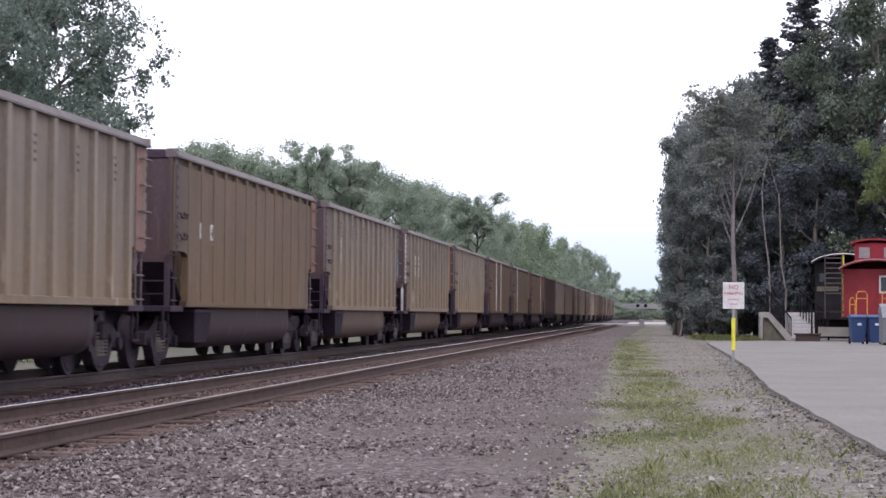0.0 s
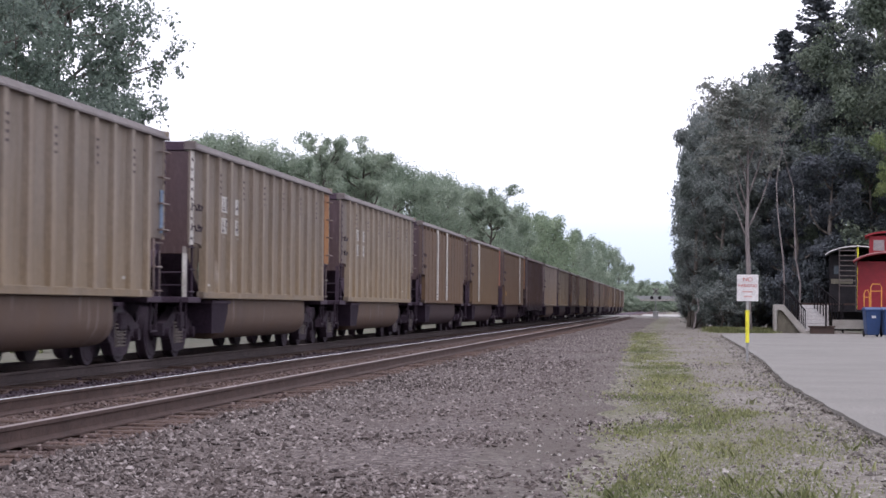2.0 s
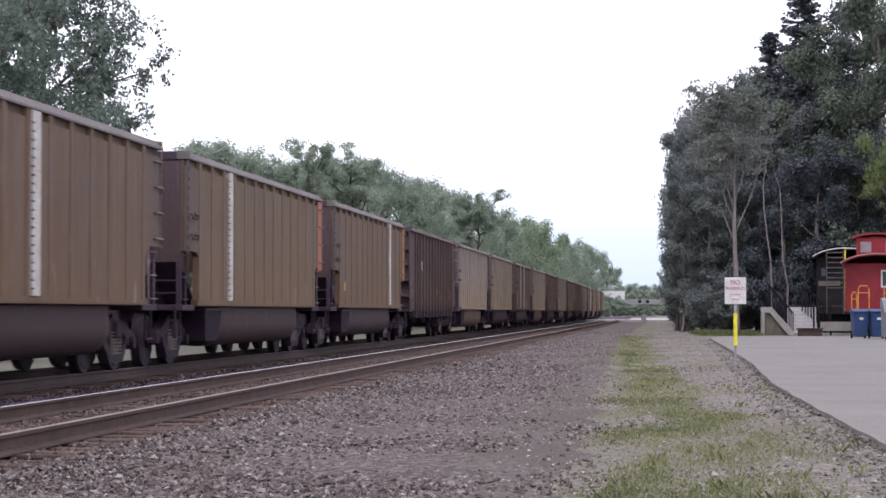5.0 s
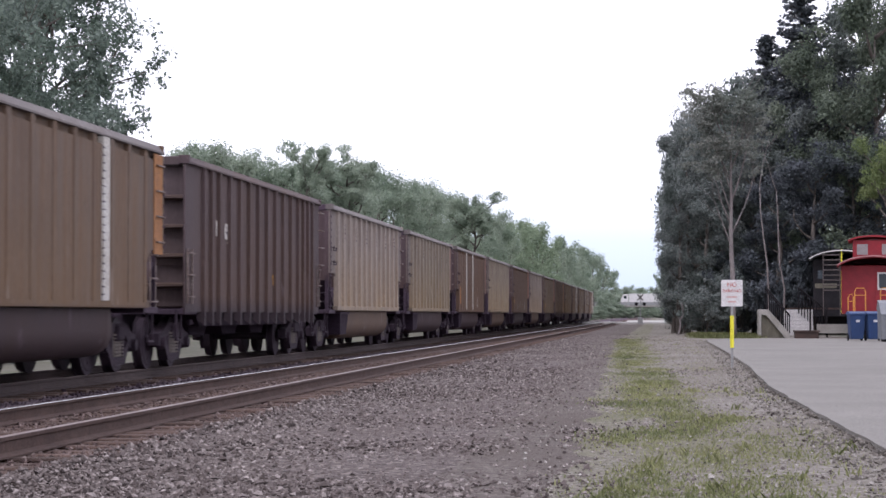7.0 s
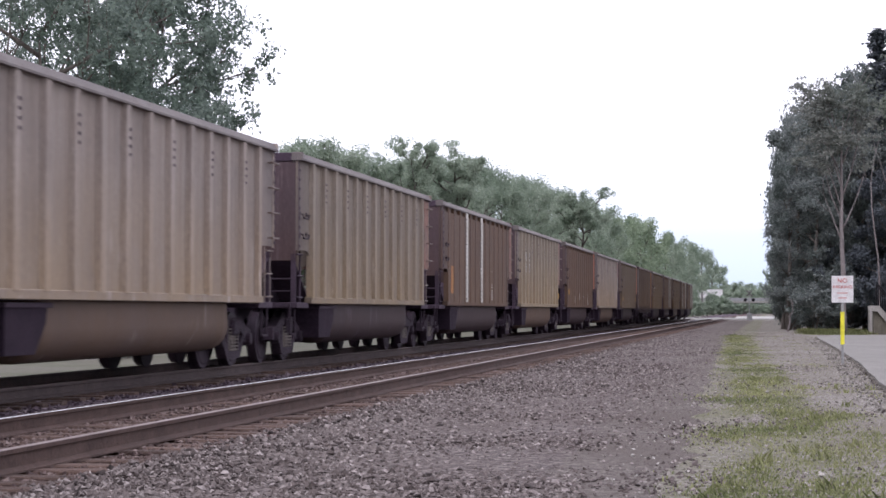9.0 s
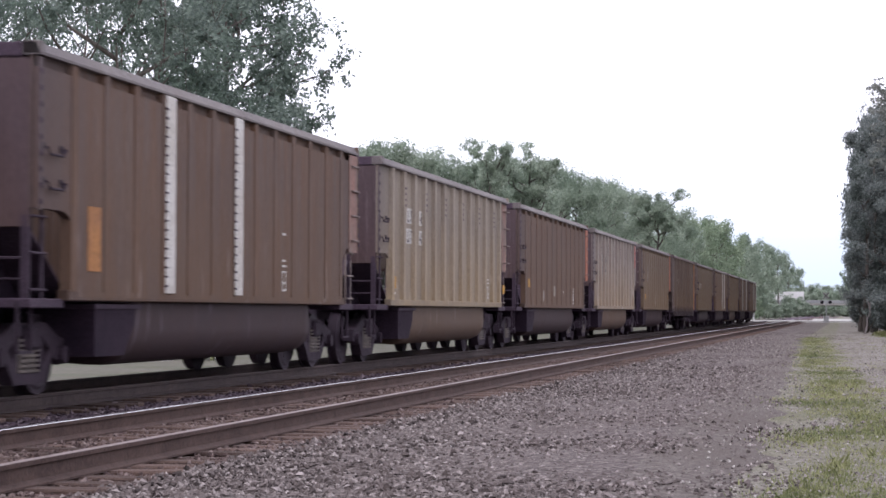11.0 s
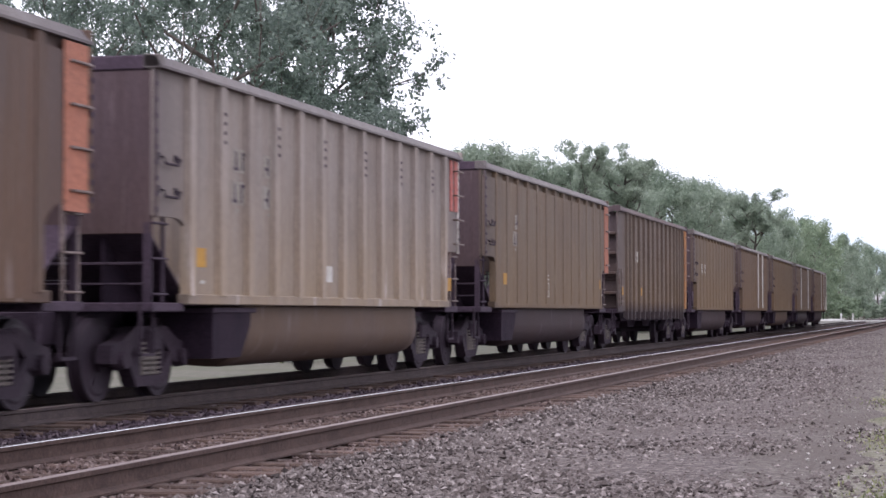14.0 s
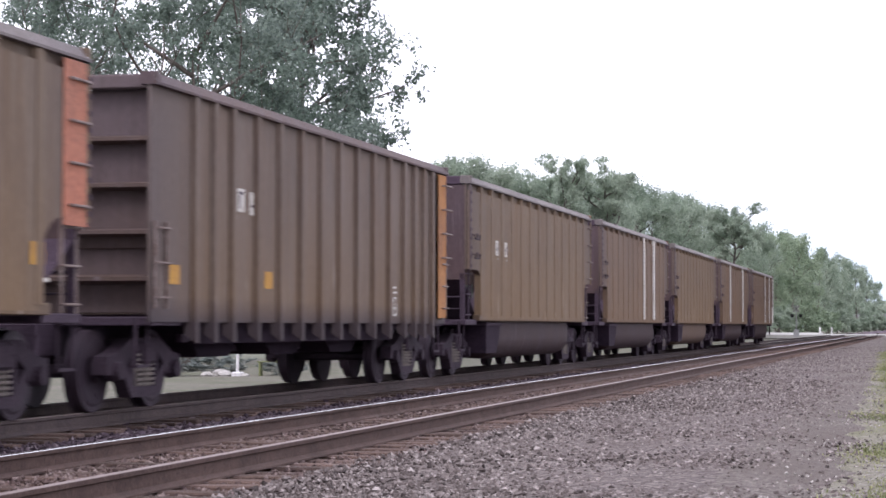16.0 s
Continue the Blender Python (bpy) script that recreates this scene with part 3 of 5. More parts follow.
    bmesh.ops.recalc_face_normals(bm, faces=bm.faces[:])
    me = to_mesh("tub", bm, True)
    return me


def wheelset_mesh():
    bm = bmesh.new()
    bm_rod(bm, (-1.0, 0, 0), (1.0, 0, 0), 0.08, 10)
    for s in (-1, 1):
        bm_rod(bm, (s * 0.69, 0, 0), (s * 0.82, 0, 0), 0.457, 28)
        bm_rod(bm, (s * 0.665, 0, 0), (s * 0.69, 0, 0), 0.485, 28)
        bm_rod(bm, (s * 0.82, 0, 0), (s * 0.835, 0, 0), 0.40, 28, 0.37)
        bm_rod(bm, (s * 0.82, 0, 0), (s * 0.88, 0, 0), 0.15, 14, 0.12)
        for k in range(3):
            a = k * 2.094
            bm_rod(bm, (s * 0.835, 0.27 * math.cos(a), 0.27 * math.sin(a)), (s * 0.842, 0.27 * math.cos(a), 0.27 * math.sin(a)), 0.035, 8)
    return to_mesh("wheelset", bm)


def side_frame_mesh():
    """Cast side frame of a truck: arched top, pedestals over the axles, window for the springs."""
    bm = bmesh.new()
    top = [(-1.15, 0.42), (-1.12, 0.62), (-0.85, 0.66), (-0.45, 0.82), (0.45, 0.82), (0.85, 0.66), (1.12, 0.62), (1.15, 0.42), (0.72, 0.4), (0.62, 0.5), (0.33, 0.68), (-0.33, 0.68), (-0.62, 0.5), (-0.72, 0.4)]
    bm_prism(bm, top, "x", -0.09, 0.09)
    bm_prism(bm, [(-0.72, 0.5), (-0.6, 0.55), (-0.3, 0.27), (0.3, 0.27), (0.6, 0.55), (0.72, 0.5), (0.42, 0.15), (-0.42, 0.15)], "x", -0.085, 0.085)
    for s in (-1, 1):
        bm_box(bm, -0.08, 0.08, s * 0.36 - 0.05, s * 0.36 + 0.05, 0.25, 0.72, 0.01)
        bm_rod(bm, (0.02, s * 0.89, 0.457), (0.16, s * 0.89, 0.457), 0.12, 12, 0.1)
    return to_mesh("side_frame", bm)


def spring_mesh():
    bm = bmesh.new()
    for cy in (-0.19, 0.0, 0.19):
        for k in range(7):
            z = 0.28 + k * 0.056
            bm_rod(bm, (0, cy, z), (0, cy, z + 0.028), 0.088, 10)
        bm_rod(bm, (0, cy, 0.26), (0, cy, 0.68), 0.05, 8)
    return to_mesh("spring_nest", bm)


def ladder_mesh(z0, z1, n, wide):
    """Two uprights and rungs that stand off the side."""
    bm = bmesh.new()
    for s in (-1, 1):
        bm_box(bm, 0.0, 0.03, s * wide / 2 - 0.02, s * wide / 2 + 0.02, z0, z1)
    for k in range(n):
        z = z0 + 0.12 + (z1 - z0 - 0.2) * k / (n - 1)
        bm_rod(bm, (0.06, -wide / 2 - 0.02, z), (0.06, wide / 2 + 0.02, z), 0.014, 6)
        for s in (-1, 1):
            bm_rod(bm, (0.0, s * wide / 2, z), (0.06, s * wide / 2, z), 0.014, 6)
    return to_mesh("ladder", bm)


def rung_mesh(wide):
    bm = bmesh.new()
    bm_rod(bm, (0.075, -wide / 2, 0), (0.075, wide / 2, 0), 0.016, 6)
    for s in (-1, 1):
        bm_rod(bm, (0, s * wide / 2, 0), (0.085, s * wide / 2, 0), 0.016, 6)
    return to_mesh("grab_iron", bm)


def hook_mesh():
    """A short grab iron on two cranked brackets."""
    bm = bmesh.new()
    tube(bm, [Vector(p) for p in ((0, -0.26, 0.06), (0.06, -0.25, 0.05), (0.07, -0.2, -0.02), (0.07, 0.16, -0.02), (0.07, 0.24, 0.05), (0, 0.26, 0.06))], [0.017] * 6, 6)
    for y in (-0.27, 0.27):
        bm_box(bm, 0, 0.015, y - 0.05, y + 0.05, 0.02, 0.1)
    return to_mesh("grab_iron", bm)


def rivets_mesh(z0, z1, step, half=0.028):
    bm = bmesh.new()
    z = z0 + step / 2
    while z < z1:
        bm_box(bm, 0.005, 0.022, -half, half, z - half, z + half, 0.005)
        z += step
    return to_mesh("riveted_edge", bm)


def notches_mesh(z0, z1, step):
    """Short dark slots, one above the other, along a stake's edge."""
    bm = bmesh.new()
    for k in range(int((z1 - z0) / step)):
        z = z0 + (k + 0.5) * step
        bm_box(bm, 0.003, 0.016, -0.055, 0.03, z - 0.013, z + 0.013)
    return to_mesh("slotted_edge", bm)


def step_mesh():
    """A sill step: a U of round bar below the corner."""
    bm = bmesh.new()
    for y in (-0.18, 0.18):
        bm_rod(bm, (0, y, 1.05), (0, y, 0.52), 0.022, 6)
    bm_box(bm, -0.03, 0.03, -0.2, 0.2, 0.5, 0.53)
    return to_mesh("sill_step", bm)


def rivet_row():
    """Four rivets, one above the other."""
    bm = bmesh.new()
    for k in range(4):
        bm_box(bm, -0.004, 0.008, -0.03, 0.03, 2.95 + k * 0.11, 2.99 + k * 0.11)
    return bm


def framed_mark():
    """A small painted frame with two lines above it."""
    bm = bmesh.new()
    for a, b, c, d in ((-0.11, -0.09, -0.3, 0.0), (0.09, 0.11, -0.3, 0.0), (-0.09, 0.09, -0.3, -0.27), (-0.09, 0.09, -0.02, 0.0), (-0.05, 0.05, -0.2, -0.16), (-0.11, 0.11, 0.06, 0.09), (-0.11, 0.08, 0.14, 0.17)):
        bm_box(bm, 0, 0.005, a, b, c, d)
    return bm


CM = {
    "sheet": to_mesh("side_sheet", bm_prism(bmesh.new(), side_sheet_outline(True), "x", -0.02, 0.02)),
    "panel_flat": to_mesh("side_panel", bm_prism(bmesh.new(), side_sheet_outline(True, 3.5), "x", -0.025, 0.025)),
    "sheet_h": to_mesh("side_sheet", bm_prism(bmesh.new(), side_sheet_outline(False), "x", -0.02, 0.02)),
    "stake": stake_mesh(1.16, 3.62, 0.25, 0.12),
    "stake_h": stake_mesh(0.76, 3.62, 0.2, 0.13, 0.1),
    "chord": to_mesh("top_chord", bm_prism(bmesh.new(), [(-0.1, 3.62), (0.1, 3.62), (0.1, 3.65), (0.025, TOP), (-0.1, TOP)], "y", -HALF - 0.02, HALF + 0.02)),
    "endchord": to_mesh("end_chord", bm_box(bmesh.new(), -1.4, 1.4, -0.09, 0.09, 3.6, TOP, 0.015)),
    "cap": to_mesh("corner_cap", bm_box(bmesh.new(), -0.1, 0.105, -0.08, 0.04, 3.62, TOP + 0.008, 0.012)),
    "sill": to_mesh("side_sill", bm_box(bmesh.new(), -0.07, 0.07, -HALF + 0.9, HALF - 0.9, 1.06, 1.18, 0.01)),
    "endsheet": to_mesh("end_sheet", bm_box(bmesh.new(), -1.475, 1.475, -0.03, 0.03, 1.82, 3.6, 0.01)),
    "slope": to_mesh("slope_sheet", bm_prism(bmesh.new(), [(0, 1.84), (0.04, 1.84), (1.25, 1.06), (1.21, 1.06)], "x", -1.44, 1.44)),
    "floor": to_mesh("floor_sheet", bm_box(bmesh.new(), -1.44, 1.44, -HALF + 1.1, HALF - 1.1, 1.05, 1.09)),
    "platform": to_mesh("end_platform", bm_box(bmesh.new(), -1.5, 1.5, -0.5, 0.45, 0.98, 1.08, 0.01)),
    "centre": to_mesh("centre_sill", bm_box(bmesh.new(), -0.35, 0.35, -7.55, 7.55, 0.6, 1.0, 0.03)),
    "bolster": to_mesh("bolster", bm_box(bmesh.new(), -1.15, 1.15, -0.22, 0.22, 0.52, 0.8, 0.04)),
    "bbox": to_mesh("bolster_box", bm_prism(bmesh.new(), [(-0.68, 0.99), (0.7, 0.99), (0.66, 0.8), (0.3, 0.43), (-0.68, 0.43)], "x", -1.46, 1.46)),
    "bcover": to_mesh("bolster_cover", bm_box(bmesh.new(), -1.48, 1.48, -0.8, 0.75, 0.97, 1.03, 0.005)),
    "rivet_strip": to_mesh("rivet_strip", rivet_row()),
    "bay": to_mesh("underframe_box", bm_prism(bmesh.new(), [(-5.0, 1.0), (5.0, 1.0), (4.2, 0.62), (-4.2, 0.62)], "x", -1.3, 1.3)),
    "tub": tub_mesh(), "wheelset": wheelset_mesh(), "frame": side_frame_mesh(), "spring": spring_mesh(),
    "ladder": ladder_mesh(1.05, 2.02, 3, 0.36), "rung": rung_mesh(0.46), "angle": to_mesh("corner_angle", bm_box(bmesh.new(), -0.01, 0.012, -0.045, 0.045, 2.0, 3.6)), "rivets": rivets_mesh(2.0, 3.6, 0.17), "rivets_long": notches_mesh(1.2, 3.58, 0.115),
    "step": step_mesh(),
    "panel": to_mesh("corner_panel", bm_box(bmesh.new(), 0, 0.012, -0.29, 0.29, 1.95, 3.6)),
    "short_panel": to_mesh("corner_panel", bm_box(bm_box(bmesh.new(), 0, 0.012, -0.29, -0.1, 2.72, 3.6), 0, 0.012, 0.02, 0.29, 2.72, 3.6)),
    "slim_panel": to_mesh("corner_panel", bm_box(bmesh.new(), 0, 0.012, 0.08, 0.29, 2.1, 2.8)),
    # Added plate that fills the open corner cut-out with painted shade.
    "web": to_mesh("end_web_plate", bm_box(bmesh.new(), 0.86, 0.9, 0.1, 1.5, 1.06, 2.0)),
    "wide_angle": to_mesh("corner_angle", bm_box(bmesh.new(), -0.01, 0.012, -0.045, 0.16, 1.98, 3.6)),
    "end_label": to_mesh("end_label", bm_box(bmesh.new(), -0.24, 0.24, -0.004, 0.0, -0.07, 0.07)),
    "hook": hook_mesh(),
    "post": to_mesh("corner_post", bm_box(bmesh.new(), -0.04, 0.04, -0.04, 0.04, 1.0, 1.95)),
    "stripe": stake_mesh(1.17, 3.61, 0.42, 0.135),
    "square": to_mesh("marking_field", bm_box(bmesh.new(), 0, 0.005, -0.135, 0.135, -0.145, 0.145)),
    "bar": to_mesh("marking_bar", bm_box(bmesh.new(), 0, 0.003, -0.022, 0.022, -0.11, 0.11)),
    "framed": to_mesh("marking_frame", framed_mark()),
    "dash": to_mesh("marking_dash", bm_box(bmesh.new(), 0, 0.0045, -0.07, 0.07, -0.02, 0.02)),
    "tall_plate": to_mesh("marking_patch", bm_box(bmesh.new(), 0, 0.005, -0.2, 0.2, -0.36, 0.36)),
    "plate": to_mesh("marking_plate", bm_box(bmesh.new(), 0, 0.005, -0.16, 0.16, -0.11, 0.11)),
    "coupler": to_mesh("coupler", bm_box(bm_box(bmesh.new(), -0.09, 0.09, -0.72, 0.1, 0.72, 0.9, 0.02), -0.16, 0.16, -0.80, -0.52, 0.68, 0.94, 0.05)),
    "band": to_mesh("end_rib", bm_prism(bmesh.new(), [(0.03, -0.08), (-0.17, -0.04), (-0.17, 0.0), (0.03, 0.03)], "x", -1.44, 1.44)),
    "hbox": to_mesh("center_box", bm_prism(bmesh.new(), [(-5.0, 1.04), (5.0, 1.04), (4.6, 0.74), (-4.6, 0.74)], "x", -1.2, 1.2)),
    "chute": to_mesh("hopper_chute", bm_prism(bmesh.new(), [(-1.35, 1.04), (1.35, 1.04), (0.6, 0.56), (-0.6, 0.56)], "x", -0.8, 0.8)),
    "rail": to_mesh("end_handrail", bm_rod(bm_rod(bmesh.new(), (-1.4, 0, 1.5), (1.4, 0, 1.5), 0.018, 6), (-1.4, 0, 1.28), (1.4, 0, 1.28), 0.014, 6)),
    "hose": to_mesh("air_hose", bm_rod(bm_rod(bmesh.new(), (0.45, -0.55, 0.85), (0.45, -0.7, 0.5), 0.025, 6), (0.45, -0.7, 0.5), (0.1, -0.78, 0.42), 0.025, 6)),
    "brake": to_mesh("brake_rod", bm_rod(bm_box(bmesh.new(), 1.06, 1.14, -0.1, 0.12, 0.76, 0.86, 0.01), (1.1, 0.2, 0.8), (1.1, 1.2, 0.8), 0.02, 6)),
}


def flip(side):
    """Turns a part made for the +x side round to the other side."""
    return Matrix.Identity(4) if side > 0 else pose(0, 0, 0, 0, 0, 180)


def build_running_gear(car):
    gear = []
    for end in (-1, 1):
        c = end * 6.17
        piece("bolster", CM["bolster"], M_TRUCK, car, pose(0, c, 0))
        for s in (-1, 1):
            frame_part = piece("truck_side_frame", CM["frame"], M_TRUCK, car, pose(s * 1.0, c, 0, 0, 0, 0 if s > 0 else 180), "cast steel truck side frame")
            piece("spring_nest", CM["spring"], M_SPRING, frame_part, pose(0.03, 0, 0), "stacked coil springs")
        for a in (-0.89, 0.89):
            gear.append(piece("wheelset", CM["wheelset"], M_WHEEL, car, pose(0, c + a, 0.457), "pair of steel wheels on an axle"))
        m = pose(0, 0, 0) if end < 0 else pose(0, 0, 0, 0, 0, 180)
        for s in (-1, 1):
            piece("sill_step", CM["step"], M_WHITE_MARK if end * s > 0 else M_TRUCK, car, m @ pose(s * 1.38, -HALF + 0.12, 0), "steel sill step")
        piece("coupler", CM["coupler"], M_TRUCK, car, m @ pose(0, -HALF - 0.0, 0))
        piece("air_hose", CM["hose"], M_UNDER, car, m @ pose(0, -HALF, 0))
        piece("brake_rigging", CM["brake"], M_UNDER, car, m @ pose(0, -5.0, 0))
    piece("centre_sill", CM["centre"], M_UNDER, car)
    return gear


def build_gondola(y, spec):
    """A coal gondola: staked sides, cut-out lower corners, round tub between the trucks."""
    paint, label = spec["paint"], spec["label"]
    car = empty("coal_gondola", pose(TRAIN_X, y, 0), label, "rail car", "coal cars of the train")
    gear = build_running_gear(car)
    sides = SHEET[paint.name]
    chord = spec.get("chord", paint)
    for s in (1, -1):
        f = flip(s)
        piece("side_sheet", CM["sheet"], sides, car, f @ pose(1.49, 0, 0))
        if spec.get("flat"):
            piece("side_panel", CM["panel_flat"], paint, car, f @ pose(1.546, 0, 0), "dusty smooth side plating")
        piece("top_chord", CM["chord"], CHORD, car, f @ pose(1.5, 0, 0))
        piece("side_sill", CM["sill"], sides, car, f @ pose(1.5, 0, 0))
        for k in range(13):
            stake = piece("stake", CM["stake"], paint, car, f @ pose(1.462, s * (-6.135 + k * 1.01), 0))
            if s > 0 and k % 2 and not spec.get("flat"):
                tagged(piece("rivet_strip", CM["rivet_strip"], M_UNDER, stake, pose(0.12, 0.04, 0)), "four dark rivets", kind="stuff")
        for end in (-1, 1):
            e = end * s
            angle = piece("corner_angle", CM["wide_angle" if e < 0 and "corner" in spec else "angle"], spec.get("corner", HOPPER_END) if e < 0 else spec.get("far_corner", chord), car, f @ pose(1.575 if spec.get("flat") else 1.513, e * (HALF - 0.045), 0))
            # The rivets' dark colour stands in for the small shadows they cast.
            tagged(piece("riveted_edge", CM["rivets"], M_UNDER, angle, pose(0.01, e * 0.02, 0)), "row of rivets coloured dark as their shadows", kind="stuff")
            piece("corner_ladder", CM["ladder"], M_RUNG if e > 0 else M_UNDER, car, f @ pose(1.44, e * (HALF - 0.22), 0), "steel corner ladder")
            piece("corner_post", CM["post"], spec.get("corner", M_UNDER) if e < 0 else M_UNDER, car, f @ pose(1.42, e * (HALF - 0.05), 0))
        if "end_paint" in spec:
            piece("corner_panel", CM[spec.get("panel_mesh", "panel")], spec["end_paint"], car, f @ pose(1.574 if spec.get("flat") else 1.5125, s * (HALF - 0.36), 0), spec.get("panel", "faded orange corner panel"))
        for k in range(4):
            piece("grab_iron", CM["rung"], M_RUNG, car, f @ pose(1.54, s * (HALF - 0.28), 2.15 + 0.42 * k))
    for k in range(2):
        piece("grab_iron", CM["hook"], M_TRUCK, car, pose(1.57 if spec.get("flat") else 1.51, -HALF + 0.38, 2.25 + 0.36 * k))
    for end in (-1, 1):
        m = pose(0, 0, 0) if end < 0 else pose(0, 0, 0, 0, 0, 180)
        piece("end_sheet", CM["endsheet"], spec.get("end", END_DIM), car, m @ pose(0, -HALF + 0.04, 0))
        piece("end_chord", CM["endchord"], M_UNDER if end < 0 else chord, car, m @ pose(0, -HALF + 0.08, 0))
        if end < 0 and not spec.get("plain_end"):
            piece("end_label", CM["end_label"], M_FAINT_MARK, car, pose(0.3, -HALF + 0.009, 3.3), "worn pale lettering plate")
            piece("end_label", CM["end_label"], M_FAINT_MARK, car, pose(0.55, -HALF + 0.009, 2.3), "worn pale lettering plate")
        piece("slope_sheet", CM["slope"], M_UNDER, car, m @ pose(0, -HALF + 0.03, 0))
        piece("end_platform", CM["platform"], M_UNDER, car, m @ pose(0, -HALF + 0.5, 0))
        piece("end_handrail", CM["rail"], M_TRUCK, car, m @ pose(0, -HALF + 0.02, 0))
        for s in (-1, 1):
            # Near-black plate added so that the open cut-out reads as shaded.
            piece("end_web_plate", CM["web"], M_NEAR_BLACK, car, m @ pose(0 if s > 0 else -1.76, -HALF, 0), "added near-black plate standing for shade in the corner cut-out")
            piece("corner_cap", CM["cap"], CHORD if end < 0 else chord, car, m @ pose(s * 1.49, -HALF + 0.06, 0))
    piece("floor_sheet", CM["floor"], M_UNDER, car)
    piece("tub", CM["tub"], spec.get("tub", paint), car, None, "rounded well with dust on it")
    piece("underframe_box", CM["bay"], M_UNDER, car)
    piece("bolster_box", CM["bbox"], M_NEAR_BLACK, car, pose(0, -4.5, 0), "near-black box between truck and well")
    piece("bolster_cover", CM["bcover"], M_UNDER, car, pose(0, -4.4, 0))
    markings(car, spec, 1.573 if spec.get("flat") else 1.512)
    return car, gear


def build_hopper(y, spec):
    """A ribbed open hopper: close stakes that hang below the side, slab end with ribs, chutes beneath."""
    paint, label = spec["paint"], spec["label"]
    car = empty("coal_hopper", pose(TRAIN_X, y, 0), label, "rail car", "coal cars of the train")
    gear = build_running_gear(car)
    for s in (1, -1):
        f = flip(s)
        piece("side_sheet", CM["sheet_h"], paint, car, f @ pose(1.505, 0, 0))
        piece("top_chord", CM["chord"], DARK, car, f @ pose(1.5, 0, 0))
        for k in range(15):
            yy = 1.35 + 0.67 * k if k < 3 else (3.65 + 0.95 * (k - 3) if k < 12 else 11.95 + 0.63 * (k - 12))
            piece("stake", CM["stake_h"], paint, car, f @ pose(1.462, s * (yy - HALF), 0))
        for end in (-1, 1):
            piece("corner_ladder", CM["ladder"], M_RUNG, car, f @ pose(1.54, end * (HALF - 0.25), 0.1), "steel corner ladder")
        for k in range(4):
            piece("grab_iron", CM["rung"], M_RUNG, car, f @ pose(1.59, s * (HALF - 0.28), 2.15 + 0.42 * k))
        if "end_paint" in spec:
            piece("corner_panel", CM["panel"], spec["end_paint"], car, f @ pose(1.572, s * (HALF - 0.44), 0), "faded amber corner panel")
            piece("corner_panel", CM["panel"], spec["end_paint"], car, f @ pose(1.568, s * (HALF - 0.44), -0.85), "faded amber corner panel")
    for end in (-1, 1):
        m = pose(0, 0, 0) if end < 0 else pose(0, 0, 0, 0, 0, 180)
        piece("end_sheet", CM["endsheet"], HOPPER_END, car, m @ pose(0, -HALF + 0.34, 0))
        piece("lower_end_sheet", CM["endsheet"], HOPPER_END, car, m @ pose(0, -HALF + 0.38, -0.72))
        piece("end_chord", CM["endchord"], HOPPER_END, car, m @ pose(0, -HALF + 0.24, 0))
        for k in range(4):
            piece("end_rib", CM["band"], HOPPER_END, car, m @ pose(0, -HALF + 0.31, 1.5 + k * 0.52))
        piece("end_platform", CM["platform"], M_UNDER, car, m @ pose(0, -HALF + 0.6, -0.02))
        for s in (-1, 1):
            piece("corner_cap", CM["cap"], HOPPER_END, car, m @ pose(s * 1.49, -HALF + 0.07, 0))
    piece("floor_sheet", CM["floor"], M_UNDER, car)
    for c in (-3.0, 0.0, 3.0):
        piece("hopper_chute", CM["chute"], M_NEAR_BLACK, car, pose(0, c, 0), "near-black discharge chute")
    piece("center_box", CM["hbox"], M_NEAR_BLACK, car, None, "near-black box filling the gaps between the chutes")
    markings(car, spec, 1.527)
    return car, gear


def markings(car, spec, x):
    """Painted bars for the car's lettering, yellow patches and white stripes, on the visible side."""
    for y, z, n in ((p + 0.235, q, r) for p, q, r in spec.get("bars", ())):
        for k in range(n):
            field = piece("marking", CM["square"], M_FAINT_MARK if spec.get("faint") else M_WHITE_MARK, car, pose(x, y + k * 0.3, z), "white lettering field")
            piece("lettering_bar", CM["bar"], M_UNDER, field, pose(0.004, (-0.06, 0.05, 0.0)[(k + n) % 3], 0), "dark painted bar")
            piece("lettering_bar", CM["dash"], M_UNDER, field, pose(0.0042, 0.0, (0.09, -0.03, -0.1)[(k + n) % 3]), "dark painted bar")
        piece("marking", CM["dash"], M_FAINT_MARK, car, pose(x, y + 0.1, z - 0.21), "white painted lettering bar")
    for y, z, kind in ((p + 0.235, q, r) for p, q, r in spec.get("patches", ())):
        if kind in "pa":
            piece("marking", CM["plate" if kind == "p" else "tall_plate"], M_WHITE_MARK if kind == "p" else M_AMBER, car, pose(x + 0.001, y, z), "white data plate" if kind == "p" else "faded orange patch")
            continue
        if kind == "f":
            piece("marking", CM["square"], M_FAINT_MARK, car, pose(x + 0.001, y, z), "worn pale patch")
            continue
        if kind == "s":
            piece("marking", CM["dash"], M_WHITE_MARK, car, pose(x + 0.001, y, z, 0, 0, 0), "small white label")
            continue
        piece("marking", CM["plate" if kind == "y" else "framed"], M_YELLOW_MARK if kind == "y" else M_WHITE_MARK, car, pose(x + 0.001, y, z), "faded yellow patch" if kind == "y" else "white framed data mark")
    for y in (p + 0.235 for p in spec.get("stripes", ())):
        piece("white_stripe", CM["stripe"], M_WHITE_MARK, car, pose(1.466, y, 0), "white painted stake")
        tagged(piece("slotted_edge", CM["rivets_long"], M_UNDER, car, pose(1.592, y - 0.15, 0)), "row of dark slots", kind="stuff")


SHEET = {}


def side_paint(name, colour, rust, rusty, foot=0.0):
    """A car's paint for its stakes, with a darker, rustier paint for the sheets between them."""
